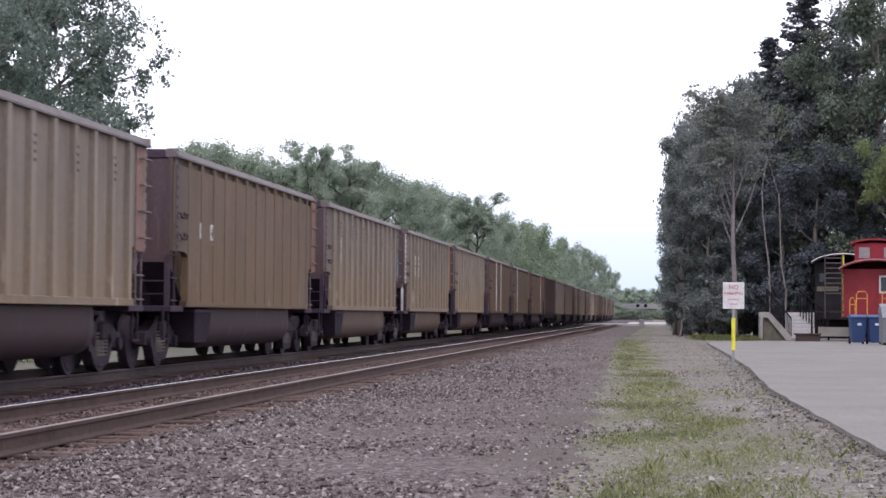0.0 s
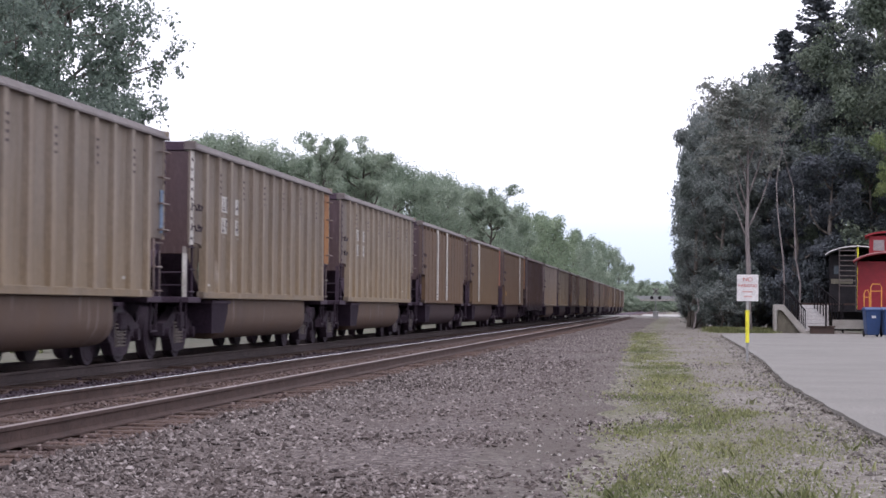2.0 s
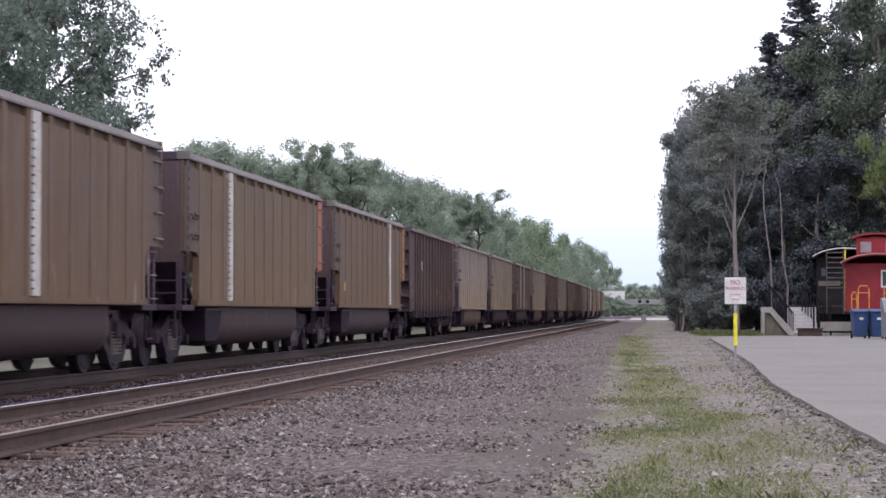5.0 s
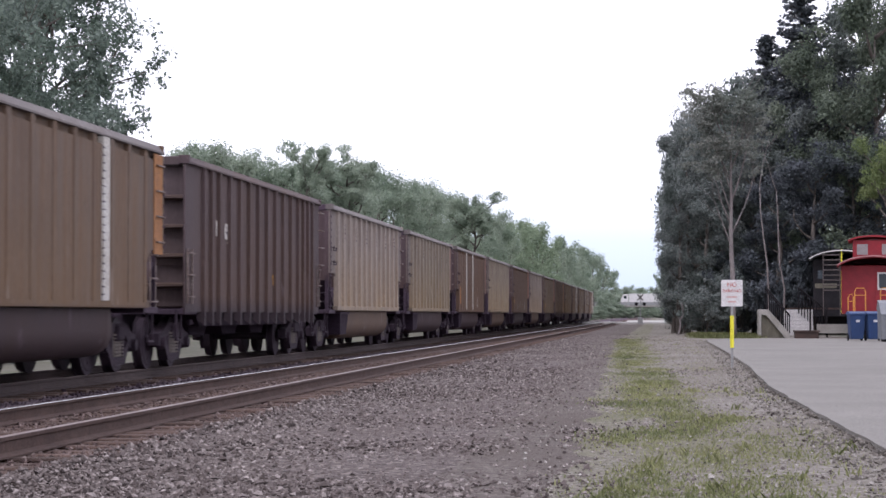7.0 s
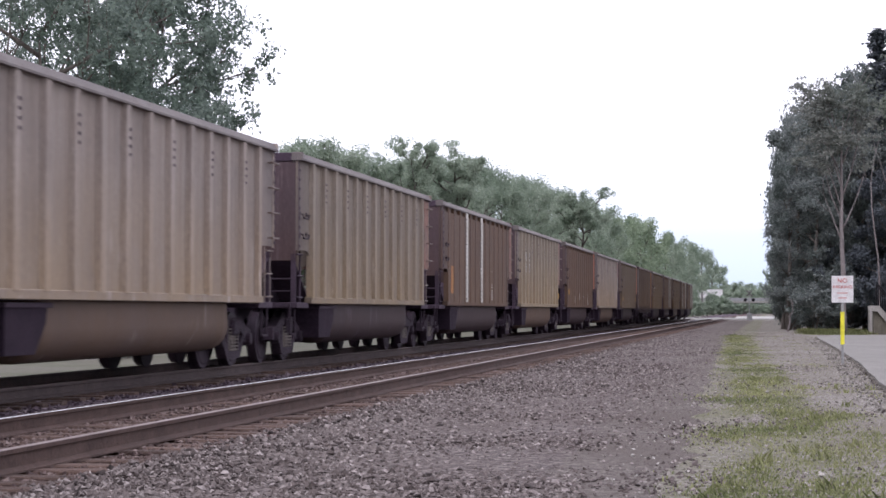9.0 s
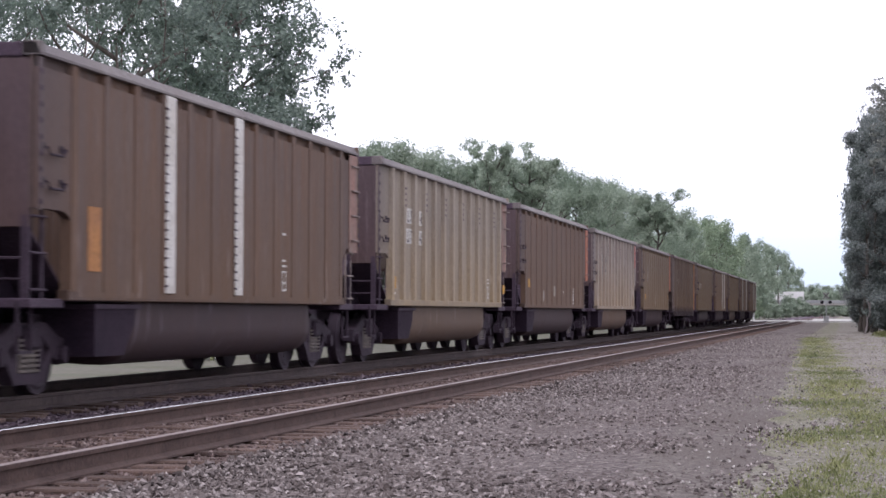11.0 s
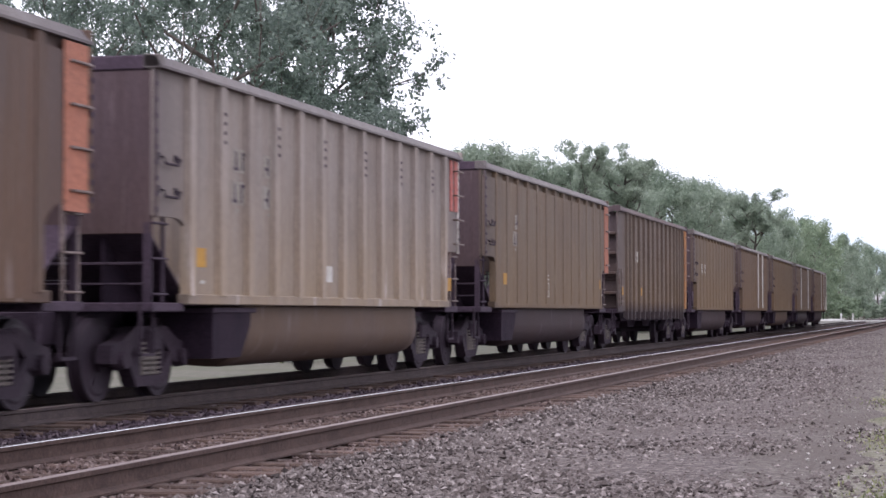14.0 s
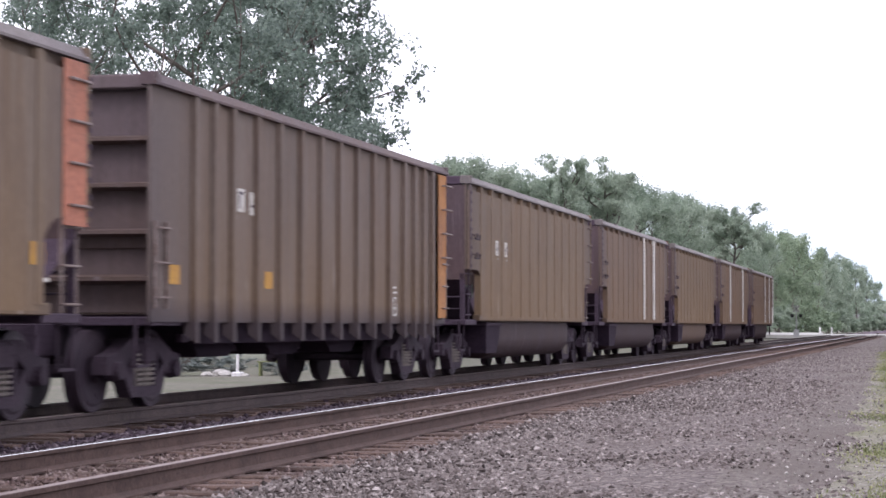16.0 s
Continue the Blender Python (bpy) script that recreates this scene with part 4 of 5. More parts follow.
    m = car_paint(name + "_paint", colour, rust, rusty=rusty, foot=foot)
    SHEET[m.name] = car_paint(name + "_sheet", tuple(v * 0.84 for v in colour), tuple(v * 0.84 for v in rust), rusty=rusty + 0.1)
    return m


TAN = side_paint("tan_grey_car", (0.37, 0.31, 0.252), (0.26, 0.185, 0.125), 0.35)
PALE = side_paint("pale_grey_car", (0.445, 0.375, 0.332), (0.315, 0.232, 0.175), 0.35)
WARM = side_paint("warm_tan_car", (0.425, 0.357, 0.287), (0.3, 0.215, 0.14), 0.3)
BROWN = side_paint("rust_brown_car", (0.19, 0.135, 0.1), (0.185, 0.101, 0.051), 0.8)
DARK = side_paint("dark_maroon_car", (0.118, 0.08, 0.08), (0.108, 0.064, 0.048), 0.65, 0.85)
OLIVE = side_paint("olive_brown_car", (0.208, 0.15, 0.102), (0.186, 0.109, 0.054), 0.75)
UMBER = side_paint("umber_brown_car", (0.146, 0.098, 0.077), (0.165, 0.083, 0.044), 0.85)
MUD = side_paint("grey_brown_car", (0.21, 0.156, 0.112), (0.18, 0.11, 0.062), 0.65)
SLATE = side_paint("slate_brown_car", (0.195, 0.15, 0.124), (0.17, 0.105, 0.068), 0.55, 0.85)
# Both end paints are darkened to carry the shade on the car ends.
END_DIM = car_paint("shade_dimmed_end_paint", (0.105, 0.07, 0.079), (0.085, 0.052, 0.052), rusty=0.6)
HOPPER_END = car_paint("dimmed_purple_end_paint", (0.13, 0.097, 0.102), (0.1, 0.069, 0.065), rusty=0.4)
CHORD = car_paint("grey_chord_paint", (0.235, 0.207, 0.198), (0.165, 0.13, 0.115), rusty=0.5)
TUBD = car_paint("sooty_tub_paint", (0.06, 0.038, 0.049), (0.046, 0.03, 0.03), rusty=0.4)
TUBL = car_paint("dusty_tub_paint", (0.148, 0.106, 0.092), (0.105, 0.07, 0.058), rusty=0.4)
B1 = ((-4.76, 2.8, 2), (-3.6, 2.8, 1), (-4.8, 2.41, 2), (-3.6, 2.41, 1))
B2 = ((-5.2, 2.81, 2), (-4.05, 2.81, 1), (-5.2, 2.43, 2), (-4.05, 2.43, 1))
# front car first: number of the car counted from the ribbed hopper near the tail
CARS = {
    -16: dict(paint=TAN, tub=TUBD, end_paint=M_FADED, label="tan-grey coal gondola with ribbed sides and rust"),
    -15: dict(flat=True, paint=OLIVE, tub=TUBD, end_paint=M_RUSTY, end=END_DIM, bars=((-5.4, 2.44, 1), (-4.55, 2.44, 1)), label="rust-brown coal gondola with streaked sides"),
    -14: dict(paint=TAN, end_paint=M_PALE_BLUE, panel="faded blue corner panel", panel_mesh="slim_panel", tub=TUBL, end=END_DIM, bars=B2, patches=((-6.15, 1.42, "y"), (-6.1, 1.62, "s"), (-2.2, 1.4, "s"), (4.5, 1.35, "s")), label="tan coal gondola with white lettering bars"),
    -13: dict(paint=TAN, tub=TUBL, end_paint=M_AMBER, corner=M_WHITE_MARK, patches=((-5.9, 1.3, "s"), (5.7, 1.4, "s"), (3.9, 1.5, "s")), bars=B1, label="tan coal gondola with a white corner"),
    -12: dict(paint=WARM, tub=TUBL, end=END_DIM, bars=B1, patches=((-6.0, 1.28, "s"), (4.4, 1.4, "s"), (6.1, 1.4, "s")), label="warm tan coal gondola with white lettering bars"),
    -11: dict(flat=True, paint=BROWN, tub=TUBD, stripes=(-2.9, 0.0), label="brown coal gondola with two white stakes"),
    -10: dict(flat=True, paint=OLIVE, tub=TUBD, end_paint=M_ORANGE, stripes=(-3.8,), label="brown coal gondola with one white stake"),
    -9: dict(flat=True, paint=BROWN, tub=TUBD, stripes=(3.3,), end_paint=M_AMBER, patches=((-5.6, 1.62, "y"),), label="brown coal gondola with a white stake and amber corner"),
    -8: dict(paint=DARK, hopper=True, bars=((-4.75, 2.58, 1), (-3.95, 2.55, 1)), patches=((1.0, 1.7, "y"), (3.9, 1.45, "w")), label="dark maroon ribbed coal hopper"),
    -7: dict(paint=PALE, tub=TUBL, end=END_DIM, label="pale grey coal gondola with rust streaks"),
    -6: dict(paint=TAN, tub=TUBD, end_paint=M_FADED, patches=((5.0, 1.5, "w"), (6.2, 1.3, "s")), label="tan coal gondola with dark tub"),
    -5: dict(flat=True, paint=UMBER, tub=TUBD, stripes=(-3.15, -0.2), patches=((-5.75, 1.75, "a"), (2.2, 1.55, "w"), (2.2, 2.1, "s")), end_paint=M_FADED, label="brown coal gondola with two white stakes"),
    -4: dict(paint=WARM, tub=TUBL, end=END_DIM, bars=B1, patches=((6.6, 1.5, "y"), (4.35, 1.55, "w"), (-6.0, 1.5, "y"), (-5.95, 1.3, "s")), end_paint=M_FADED, label="warm tan coal gondola with white lettering bars"),
    -3: dict(flat=True, paint=UMBER, tub=TUBD, patches=((-5.8, 1.72, "y"), (-3.1, 1.4, "f"), (-0.9, 1.55, "f"), (3.3, 1.5, "w"), (-1.3, 1.7, "s"), (1.0, 1.55, "s")), end_paint=M_ORANGE, label="dark purple-brown coal gondola"),
    -2: dict(paint=PALE, tub=TUBL, end=END_DIM, faint=True, bars=B1, far_corner=M_WHITE_MARK, panel_mesh="short_panel", patches=((-5.95, 1.6, "y"), (-5.9, 1.32, "s"), (-0.9, 1.5, "p"), (3.9, 1.5, "w"), (6.2, 1.45, "y")), end_paint=M_SIGNAL, label="pale grey coal gondola with yellow patches"),
    -1: dict(flat=True, faint=True, paint=MUD, tub=TUBD, bars=((-4.7, 2.42, 2), (-4.5, 2.75, 1)), patches=((-5.6, 1.62, "y"), (5.7, 1.65, "y"), (5.9, 1.4, "s"), (-1.2, 1.6, "w")), end_paint=M_ORANGE, label="grey-brown coal gondola with orange corner"),
    0: dict(paint=SLATE, hopper=True, bars=((-4.62, 2.52, 2), (-3.85, 2.5, 1)), patches=((-6.65, 1.54, "y"), (-3.2, 1.55, "y"), (3.36, 1.42, "w")), end_paint=M_AMBER, label="grey-brown ribbed coal hopper with an amber end"),
    1: dict(flat=True, paint=OLIVE, tub=TUBD, bars=((-4.9, 2.5, 1), (-4.0, 2.5, 1)), label="brown coal gondola with dark tub"),
    2: dict(flat=True, paint=BROWN, tub=TUBD, stripes=(0.9, 3.2), label="rust-brown coal gondola with two white stakes"),
    3: dict(flat=True, paint=OLIVE, tub=TUBL, label="brown coal gondola with dusty tub"),
    4: dict(flat=True, paint=BROWN, tub=TUBD, stripes=(-3.0, 3.35), label="brown coal gondola with two white stakes"),
    5: dict(flat=True, paint=BROWN, tub=TUBD, stripes=(0.9, 3.9, 6.7), label="last brown coal gondola with three white stakes"),
}


def tail(t):
    """Where the ribbed hopper's leading end stands along the track at t seconds."""
    return 277.265 - 16.049 * t + 0.0035 * t * t


TRAIN = []
for number, spec in CARS.items():
    y = tail(0) + number * L + HALF
    car, gear = (build_hopper if spec.get("hopper") else build_gondola)(y, spec)
    TRAIN.append((number, car, gear))

# ---- trees ----
def limb(bm, rnd, start, way, length, r, tips, depth, bend=0.25, lift=0.12, twigs=True):
    """A crooked limb that forks; its ends are gathered in tips."""
    n = 5
    pts, p, d = [start], start.copy(), way.normalized()
    for _ in range(n):
        d = (d + Vector((rnd.gauss(0, bend), rnd.gauss(0, bend), rnd.gauss(lift, bend * 0.5))) * 0.5).normalized()
        p = p + d * (length / n)
        pts.append(p)
    if depth or twigs:
        tube(bm, pts, [r * (1 - 0.75 * i / n) for i in range(n + 1)], 5 if depth else 3)
    tips.append(pts[-1])
    tips.append(pts[-2])
    if depth > 0:
        for k in range(3):
            s = pts[rnd.randint(2, n)]
            w = (d + Vector((rnd.gauss(0, 0.7), rnd.gauss(0, 0.7), rnd.gauss(0.15, 0.4)))).normalized()
            limb(bm, rnd, s, w, length * rnd.uniform(0.45, 0.65), r * 0.45, tips, depth - 1, bend, lift, twigs)


def leaves(gen, clumps, per, size, spread, flat=0.8, corners=4):
    """Leaves round the clump centres: bent blades of three or four corners that mostly face outwards and up."""
    c = np.repeat(np.asarray(clumps, float), per, 0)
    n = len(c)
    off = gen.normal(0, 1, (n, 3))
    off /= np.linalg.norm(off, axis=1)[:, None]
    reach = (gen.random(n) ** 0.45)[:, None] * np.repeat(gen.uniform(0.6, 1.5, len(clumps)), per)[:, None]
    c = c + off * reach * spread * np.array([1, 1, flat])
    face = off * 0.9 + np.array([0, 0, 0.5]) + gen.normal(0, 0.55, (n, 3))
    face /= np.linalg.norm(face, axis=1)[:, None]
    a = np.cross(face, gen.normal(0, 1, (n, 3)))
    a /= np.linalg.norm(a, axis=1)[:, None]
    b = np.cross(face, a)
    s = size * gen.uniform(0.5, 1.25, n)[:, None]
    if corners == 3:
        return np.stack([c - a * s, c + a * s * 0.8 + b * s * 0.55, c + a * s * 0.5 - b * s * 0.7], 1).reshape(-1, 3)
    return np.stack([c - a * s, c + b * s * 0.6 - face * s * 0.15, c + a * s, c - b * s * 0.55 - face * s * 0.1], 1).reshape(-1, 3)


def broad_tree(seed, height, spread, clear, leaf, size, per, clumpsize, extra, droop=0.0, keep=1.0, corners=4, twigs=True, flat=0.8):
    """Meshes of a broad-leaved tree: trunk with limbs, and a crown of leaf clumps with gaps."""
    rnd, gen = random.Random(seed), np.random.default_rng(seed)
    bm, tips = bmesh.new(), []
    lean = Vector((rnd.gauss(0, 0.04), rnd.gauss(0, 0.04), 1))
    pts = [Vector((0, 0, -0.3)) + lean * (height * 0.8 * k / 6) + Vector((rnd.gauss(0, 0.12), rnd.gauss(0, 0.12), 0)) * (k > 0) for k in range(7)]
    tube(bm, pts, [height * 0.02 * (1.25 - k / 5.2) for k in range(7)], 9)
    n = 11
    for k in range(n):
        h = clear + (0.82 - clear) * k / (n - 1)
        i = min(int(h / 0.8 * 6), 5)
        start = pts[i].lerp(pts[i + 1], h / 0.8 * 6 - i) if h < 0.8 else pts[6]
        a = k * 2.4 + rnd.uniform(-0.5, 0.5)
        f = math.sin(math.pi * min(1, 0.25 + 0.75 * (h - clear) / (1 - clear)))
        limb(bm, rnd, start, Vector((math.cos(a), math.sin(a), 0.55 - droop)), spread * (0.45 + 0.5 * f), height * 0.007, tips, 2, twigs=twigs)
    tips += [pts[6] + Vector((rnd.gauss(0, 0.6), rnd.gauss(0, 0.6), rnd.uniform(0, height * 0.2))) for _ in range(14)]
    cl = np.array([tuple(t) for t in tips if t.z > height * clear * 0.7])
    cl = np.concatenate([cl] + [cl + gen.normal(0, clumpsize * 1.2, cl.shape) for _ in range(extra)])
    cl = cl[gen.permutation(len(cl))[:int(len(cl) * keep)]]
    wood = to_mesh("trunk", bm, True)
    return wood, quads_mesh("crown", leaves(gen, cl, per, size, clumpsize, flat, corners), corners), leaf


def conifer(seed, height, spread, size, leaf, boughs=330):
    """A spruce: tiers of drooping boughs, each hung with sprays of needles, ragged against the sky."""
    rnd, gen = random.Random(seed), np.random.default_rng(seed)
    bm = bmesh.new()
    tube(bm, [Vector((0, 0, -0.3)), Vector((0.05, 0, height * 0.5)), Vector((0, 0.05, height))], [height * 0.016, height * 0.01, 0.02], 8)
    cl = []
    for k in range(boughs):
        z = height * (0.05 + 0.94 * rnd.random() ** 0.9)
        a, r = rnd.uniform(0, 6.28), spread * (1 - z / height) ** 0.8 + 0.2
        ln = r * rnd.uniform(0.55, 1.2)
        tip = Vector((math.cos(a) * ln, math.sin(a) * ln, z + 0.16 * ln - 0.09 * ln * ln))
        mid = Vector((tip.x * 0.5, tip.y * 0.5, z - 0.12 * ln))
        tube(bm, [Vector((0, 0, z)), mid, tip], [0.04, 0.025, 0.01], 3)
        for q in np.linspace(0.15, 1.0, max(3, int(ln / 0.3))):
            p = Vector((0, 0, z)).lerp(mid, q * 2) if q < 0.5 else mid.lerp(tip, q * 2 - 1)
            cl.append((p.x, p.y, p.z - 0.12))
    return to_mesh("trunk", bm, True), quads_mesh("crown", leaves(gen, cl, 16, size, 0.26, 0.7, 3), 3), leaf


def crown_size(kind):
    """Height and half-width of a tree's crown, but for its outermost leaves."""
    co = np.empty(len(kind[1].vertices) * 3, dtype=np.float32)
    kind[1].vertices.foreach_get("co", co)
    co = co.reshape(-1, 3)
    return float(np.percentile(co[:, 2], 99.6)), float(np.percentile(np.hypot(co[:, 0], co[:, 1]), 95))


def plant(kind, x, y, z, label, turn, height, half=None, leaf=None, group="", bark=None, name="tree"):
    """A tree of the given height and half-width of crown."""
    wood, crown, mat = kind
    h, r = crown_size(kind)
    t = empty(name, pose(x, y, z, 0, 0, turn), label, "tree", group)
    k = height / h
    w = half / r if half else k
    t.scale = (w, w, k)
    piece("trunk", wood, bark or M_BARK, t)
    piece("crown", crown, leaf or mat, t)
    return t


T_BIG = broad_tree(3, 17.0, 8.5, 0.12, M_LEAF_A, 0.11, 40, 0.5, 3, keep=0.74)
T_BIG2 = broad_tree(8, 17.0, 8.0, 0.15, M_LEAF_A, 0.12, 44, 0.6, 1)
T_TALL = broad_tree(5, 17.0, 4.4, 0.2, M_LEAF_A, 0.11, 36, 0.48, 3, keep=0.58)
T_MID = [broad_tree(11 + s, 14.0, 4.0, 0.04, M_LEAF_D, 0.13, 80, 1.0, 0, corners=3, twigs=False) for s in range(4)]
T_AIRY = [broad_tree(91 + s, 14.0, 2.3, 0.56, M_LEAF_D, 0.11, 50, 0.55, 0, keep=0.85, corners=3, flat=0.5) for s in range(2)]
T_FAR = [broad_tree(61 + s, 14.0, 3.9, 0.04, M_LEAF_D, 0.24, 26, 1.15, 0, corners=3, twigs=False) for s in range(3)]
T_DARK = [broad_tree(31 + s, 18.0, 2.9, 0.03, M_LEAF_B, 0.12, 90, 0.75, 0, corners=3, twigs=False) for s in range(3)]
T_SPRUCE = conifer(5, 24.0, 4.2, 0.17, M_LEAF_SPRUCE_SHADE)
T_BUSH = broad_tree(51, 5.0, 3.2, 0.02, M_LEAF_D, 0.15, 26, 0.45, 0, corners=3, twigs=False)
T_FAR_BUSH = broad_tree(52, 5.0, 3.2, 0.02, M_LEAF_D, 0.3, 10, 0.6, 0, corners=3, twigs=False)
plant(T_BIG, -27.0, 74.0, -0.5, "tall broad-leaved tree with an airy green crown behind the train", 20, 18.5, 7.7)
plant(T_TALL, -26.4, 86.0, -0.5, "tall broad-leaved tree with an airy crown behind the train", 70, 19.5, 4.7)
plant(T_TALL, -27.6, 89.0, -0.5, "tall broad-leaved tree with an airy crown behind the train", 250, 19.5, 4.8)
plant(T_BIG2, -37.0, 80.0, -0.5, "tall broad-leaved tree with a dense crown behind the train", 140, 18.0, 6.5)
plant(T_BIG2, -37.8, 93.0, -0.5, "tall broad-leaved tree with a dense crown behind the train", 40, 19.5, 6.2)
# the wood beyond the train, along the line, dwindling to the crossing
line = [(-31, 133, 12.4), (-30.5, 136, 12.5), (-29.5, 141, 12.6), (-28.5, 147, 12.3), (-28, 153, 12.4), (-27.5, 160, 12.9), (-27, 168, 13.5), (-26.5, 177, 14.1), (-26, 188, 14.8), (-25.5, 200, 15.1), (-25, 214, 15.0), (-24.5, 230, 15.2), (-24, 246, 15.3), (-23.5, 263, 15.4), (-23, 280, 15.2), (-22.5, 300, 15.0), (-22, 322, 15.8), (-21.5, 349, 16.9), (-21, 380, 17.4), (-20.5, 415, 16.7), (-20, 452, 16.7), (-19, 500, 17.7), (-18, 570, 19.1), (-17, 640, 18.9), (-16, 700, 15.8)]
for i, (x, y, h) in enumerate(line):
    bright = 14 < i < 19
    near, shrub = (T_MID, T_BUSH) if i < 16 else (T_FAR, T_FAR_BUSH)
    plant(near[i % len(near)], x, y, -0.6, "broad-leaved tree with a fresh green crown in the wood" if bright else "grey-green broad-leaved tree in the wood", i * 77, h * 1.02, 3.6 + (i % 3) * 0.5, M_LEAF_F if bright else None, "wood beyond the train")
    plant(T_FAR[(i + 1) % 3], x - 7, y + 4, -0.6, "grey-green broad-leaved tree in the wood", i * 131, h * 0.9, 5.0, None, "wood beyond the train")
    plant(shrub, x + 3.5, y + 3, -0.6, "low leafy bush at the foot of the wood", i * 39, 3.2 + (i % 4) * 0.6, 3.4, M_LEAF_F if bright else None, "bushes at the wood", name="bush")
for i, (x, y, h, r) in enumerate([(-25.1, 146, 14.0, 2.2), (-22.4, 150, 13.8, 2.5), (-16.9, 190, 12.7, 2.7)]):
    plant(T_AIRY[i % 2], x, y, -0.6, "slender tree with an open crown that rises above the wood", i * 100, h, r, None, "wood beyond the train")
# the dark stand beside the parking lot
stand = [(1.65, 124, 13.3, 1.9, M_LEAF_B), (1.15, 119.5, 9.2, 1.4, M_LEAF_B), (0.85, 126, 11.0, 1.2, M_LEAF_B), (2.9, 126, 13.2, 2.5, M_LEAF_B), (2.4, 121, 12.2, 1.9, M_LEAF_B), (4.5, 128, 13.4, 2.7, M_LEAF_B), (3.6, 121.5, 12.0, 2.2, M_LEAF_B), (6.0, 128, 14.8, 2.8, M_LEAF_B), (7.4, 122, 14.2, 2.6, M_LEAF_B),
         (8.8, 125, 17.0, 2.8, M_LEAF_B), (7.0, 126, 16.0, 2.4, M_LEAF_B), (9.9, 121, 17.6, 3.0, M_LEAF_E), (11.2, 123, 18.5, 3.0, M_LEAF_B), (12.2, 118, 20.8, 3.4, M_LEAF_E), (14.0, 121, 21.5, 3.6, M_LEAF_C), (11.6, 125, 21.5, 3.4, M_LEAF_B), (2.7, 118.5, 8.6, 2.2, M_LEAF_B), (4.0, 120, 10.6, 2.4, M_LEAF_B), (5.6, 121, 11.4, 2.4, M_LEAF_B), (1.5, 133, 6.6, 1.5, M_LEAF_B), (3.2, 150, 9.0, 1.9, M_LEAF_B), (3.8, 175, 9.5, 2.2, M_LEAF_B)]
for i, (x, y, h, r, leaf) in enumerate(stand):
    plant(T_DARK[i % 3], x, y, -0.2, "fresh green tree at the edge of the parking lot" if leaf in (M_LEAF_C, M_LEAF_E) else "dense dark tree at the edge of the parking lot", i * 61, h, r, leaf, "dark stand by the lot")
# Broad-leaved trees in near-black leaf, painting the shade beneath the canopy.
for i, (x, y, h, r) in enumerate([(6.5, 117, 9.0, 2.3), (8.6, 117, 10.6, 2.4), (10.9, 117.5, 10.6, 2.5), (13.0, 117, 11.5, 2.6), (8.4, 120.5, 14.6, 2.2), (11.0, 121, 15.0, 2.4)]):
    plant(T_DARK[(i + 1) % 3], x, y, -0.2, "tree with dense foliage darkened as canopy shade", i * 47 + 20, h, r, M_LEAF_SPRUCE_SHADE, "dark stand by the lot")
# Most of these bushes take the same near-black leaf as painted shade.
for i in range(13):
    plant(T_BUSH, 2.6 + i * 1.0, 115.5 + (i * 5) % 4, -0.2, "low dark bush under the trees", i * 83, 2.6 + (i * 7) % 3, 1.8, M_LEAF_SPRUCE_SHADE if i > 1 else M_LEAF_B, "undergrowth of the stand", name="bush")
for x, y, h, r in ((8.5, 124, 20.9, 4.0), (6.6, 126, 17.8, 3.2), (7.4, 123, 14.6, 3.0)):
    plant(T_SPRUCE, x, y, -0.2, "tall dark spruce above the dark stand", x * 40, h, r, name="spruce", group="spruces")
plant(T_AIRY[0], 12.3, 113, -0.2, "slender tree with bright yellow-green leaves", 30, 10.6, 1.7, M_LEAF_LIME)
# Unseen trees, added behind the stand to block sky light from distant cars.
for i in range(24):
    plant(T_FAR[i % 3], 2.8 if i % 2 else 6.2, 148 + i // 2 * 7.8, -0.2, "added tree hidden behind the stand, shading the far cars", i * 71, 15.2 + (i * 5) % 2 if i % 2 else 18.0, 2.5 if i % 2 else 3.6, M_LEAF_B, "trees along the line")
# More unseen trees beyond the road, added for the same shade.
for i in range(5):
    plant(T_FAR[i % 3], 4.8, 275 + i * 14, -0.2, "added tree hidden behind the stand, shading the far cars", i * 51, 14.5, 3.6, M_LEAF_B, "trees along the line")
for i, (x, y, h, r) in enumerate([(2.3, 190, 8.0, 2.2), (2.7, 215, 7.5, 2.2), (1.7, 168, 6.5, 1.7), (2.3, 300, 9.0, 2.4), (2.2, 340, 9.0, 2.2)]):
    plant(T_BUSH, x, y, -0.2, "tall grey-green bush beside the line", i * 50, h, r, None, "bushes by the line", name="bush")
for i in range(12):
    plant(T_FAR[i % 3], -34 + i * 4.2, 770 + (i * 37) % 50, -0.6, "distant grey-green tree beyond the road", i * 95, 10.5 + (i * 7) % 3, 5.5, None, "trees beyond the road")

for i in range(10):
    plant(T_FAR_BUSH, -24 + i * 3.3, 625 + (i * 5) % 9, -0.6, "distant hazy green bush beyond the bridge", i * 67, 7.6 + (i * 3) % 2, 4.2, None, "bushes beyond the bridge", name="bush")
    plant(T_FAR_BUSH, -23 + i * 3.3, 588 + (i * 5) % 6, -0.6, "distant low bush before the bridge", i * 47, 6.0 if i == 3 else 3.4, 3.2, None, "bushes before the bridge", name="bush")


def bare_tree(x, y, high, seed, thick, label, forks, lean=0.0):
    rnd, bm, tips = random.Random(seed), bmesh.new(), []
    pts = [Vector((lean * k / 6 + rnd.gauss(0, 0.05), rnd.gauss(0, 0.05), high * k / 6)) for k in range(7)]
    pts[0].z = -0.3
    tube(bm, pts, [thick * (1.1 - k / 8) for k in range(7)], 8)
    for k in range(forks):
        s = pts[6] if k < 3 else pts[rnd.randint(3, 6)]
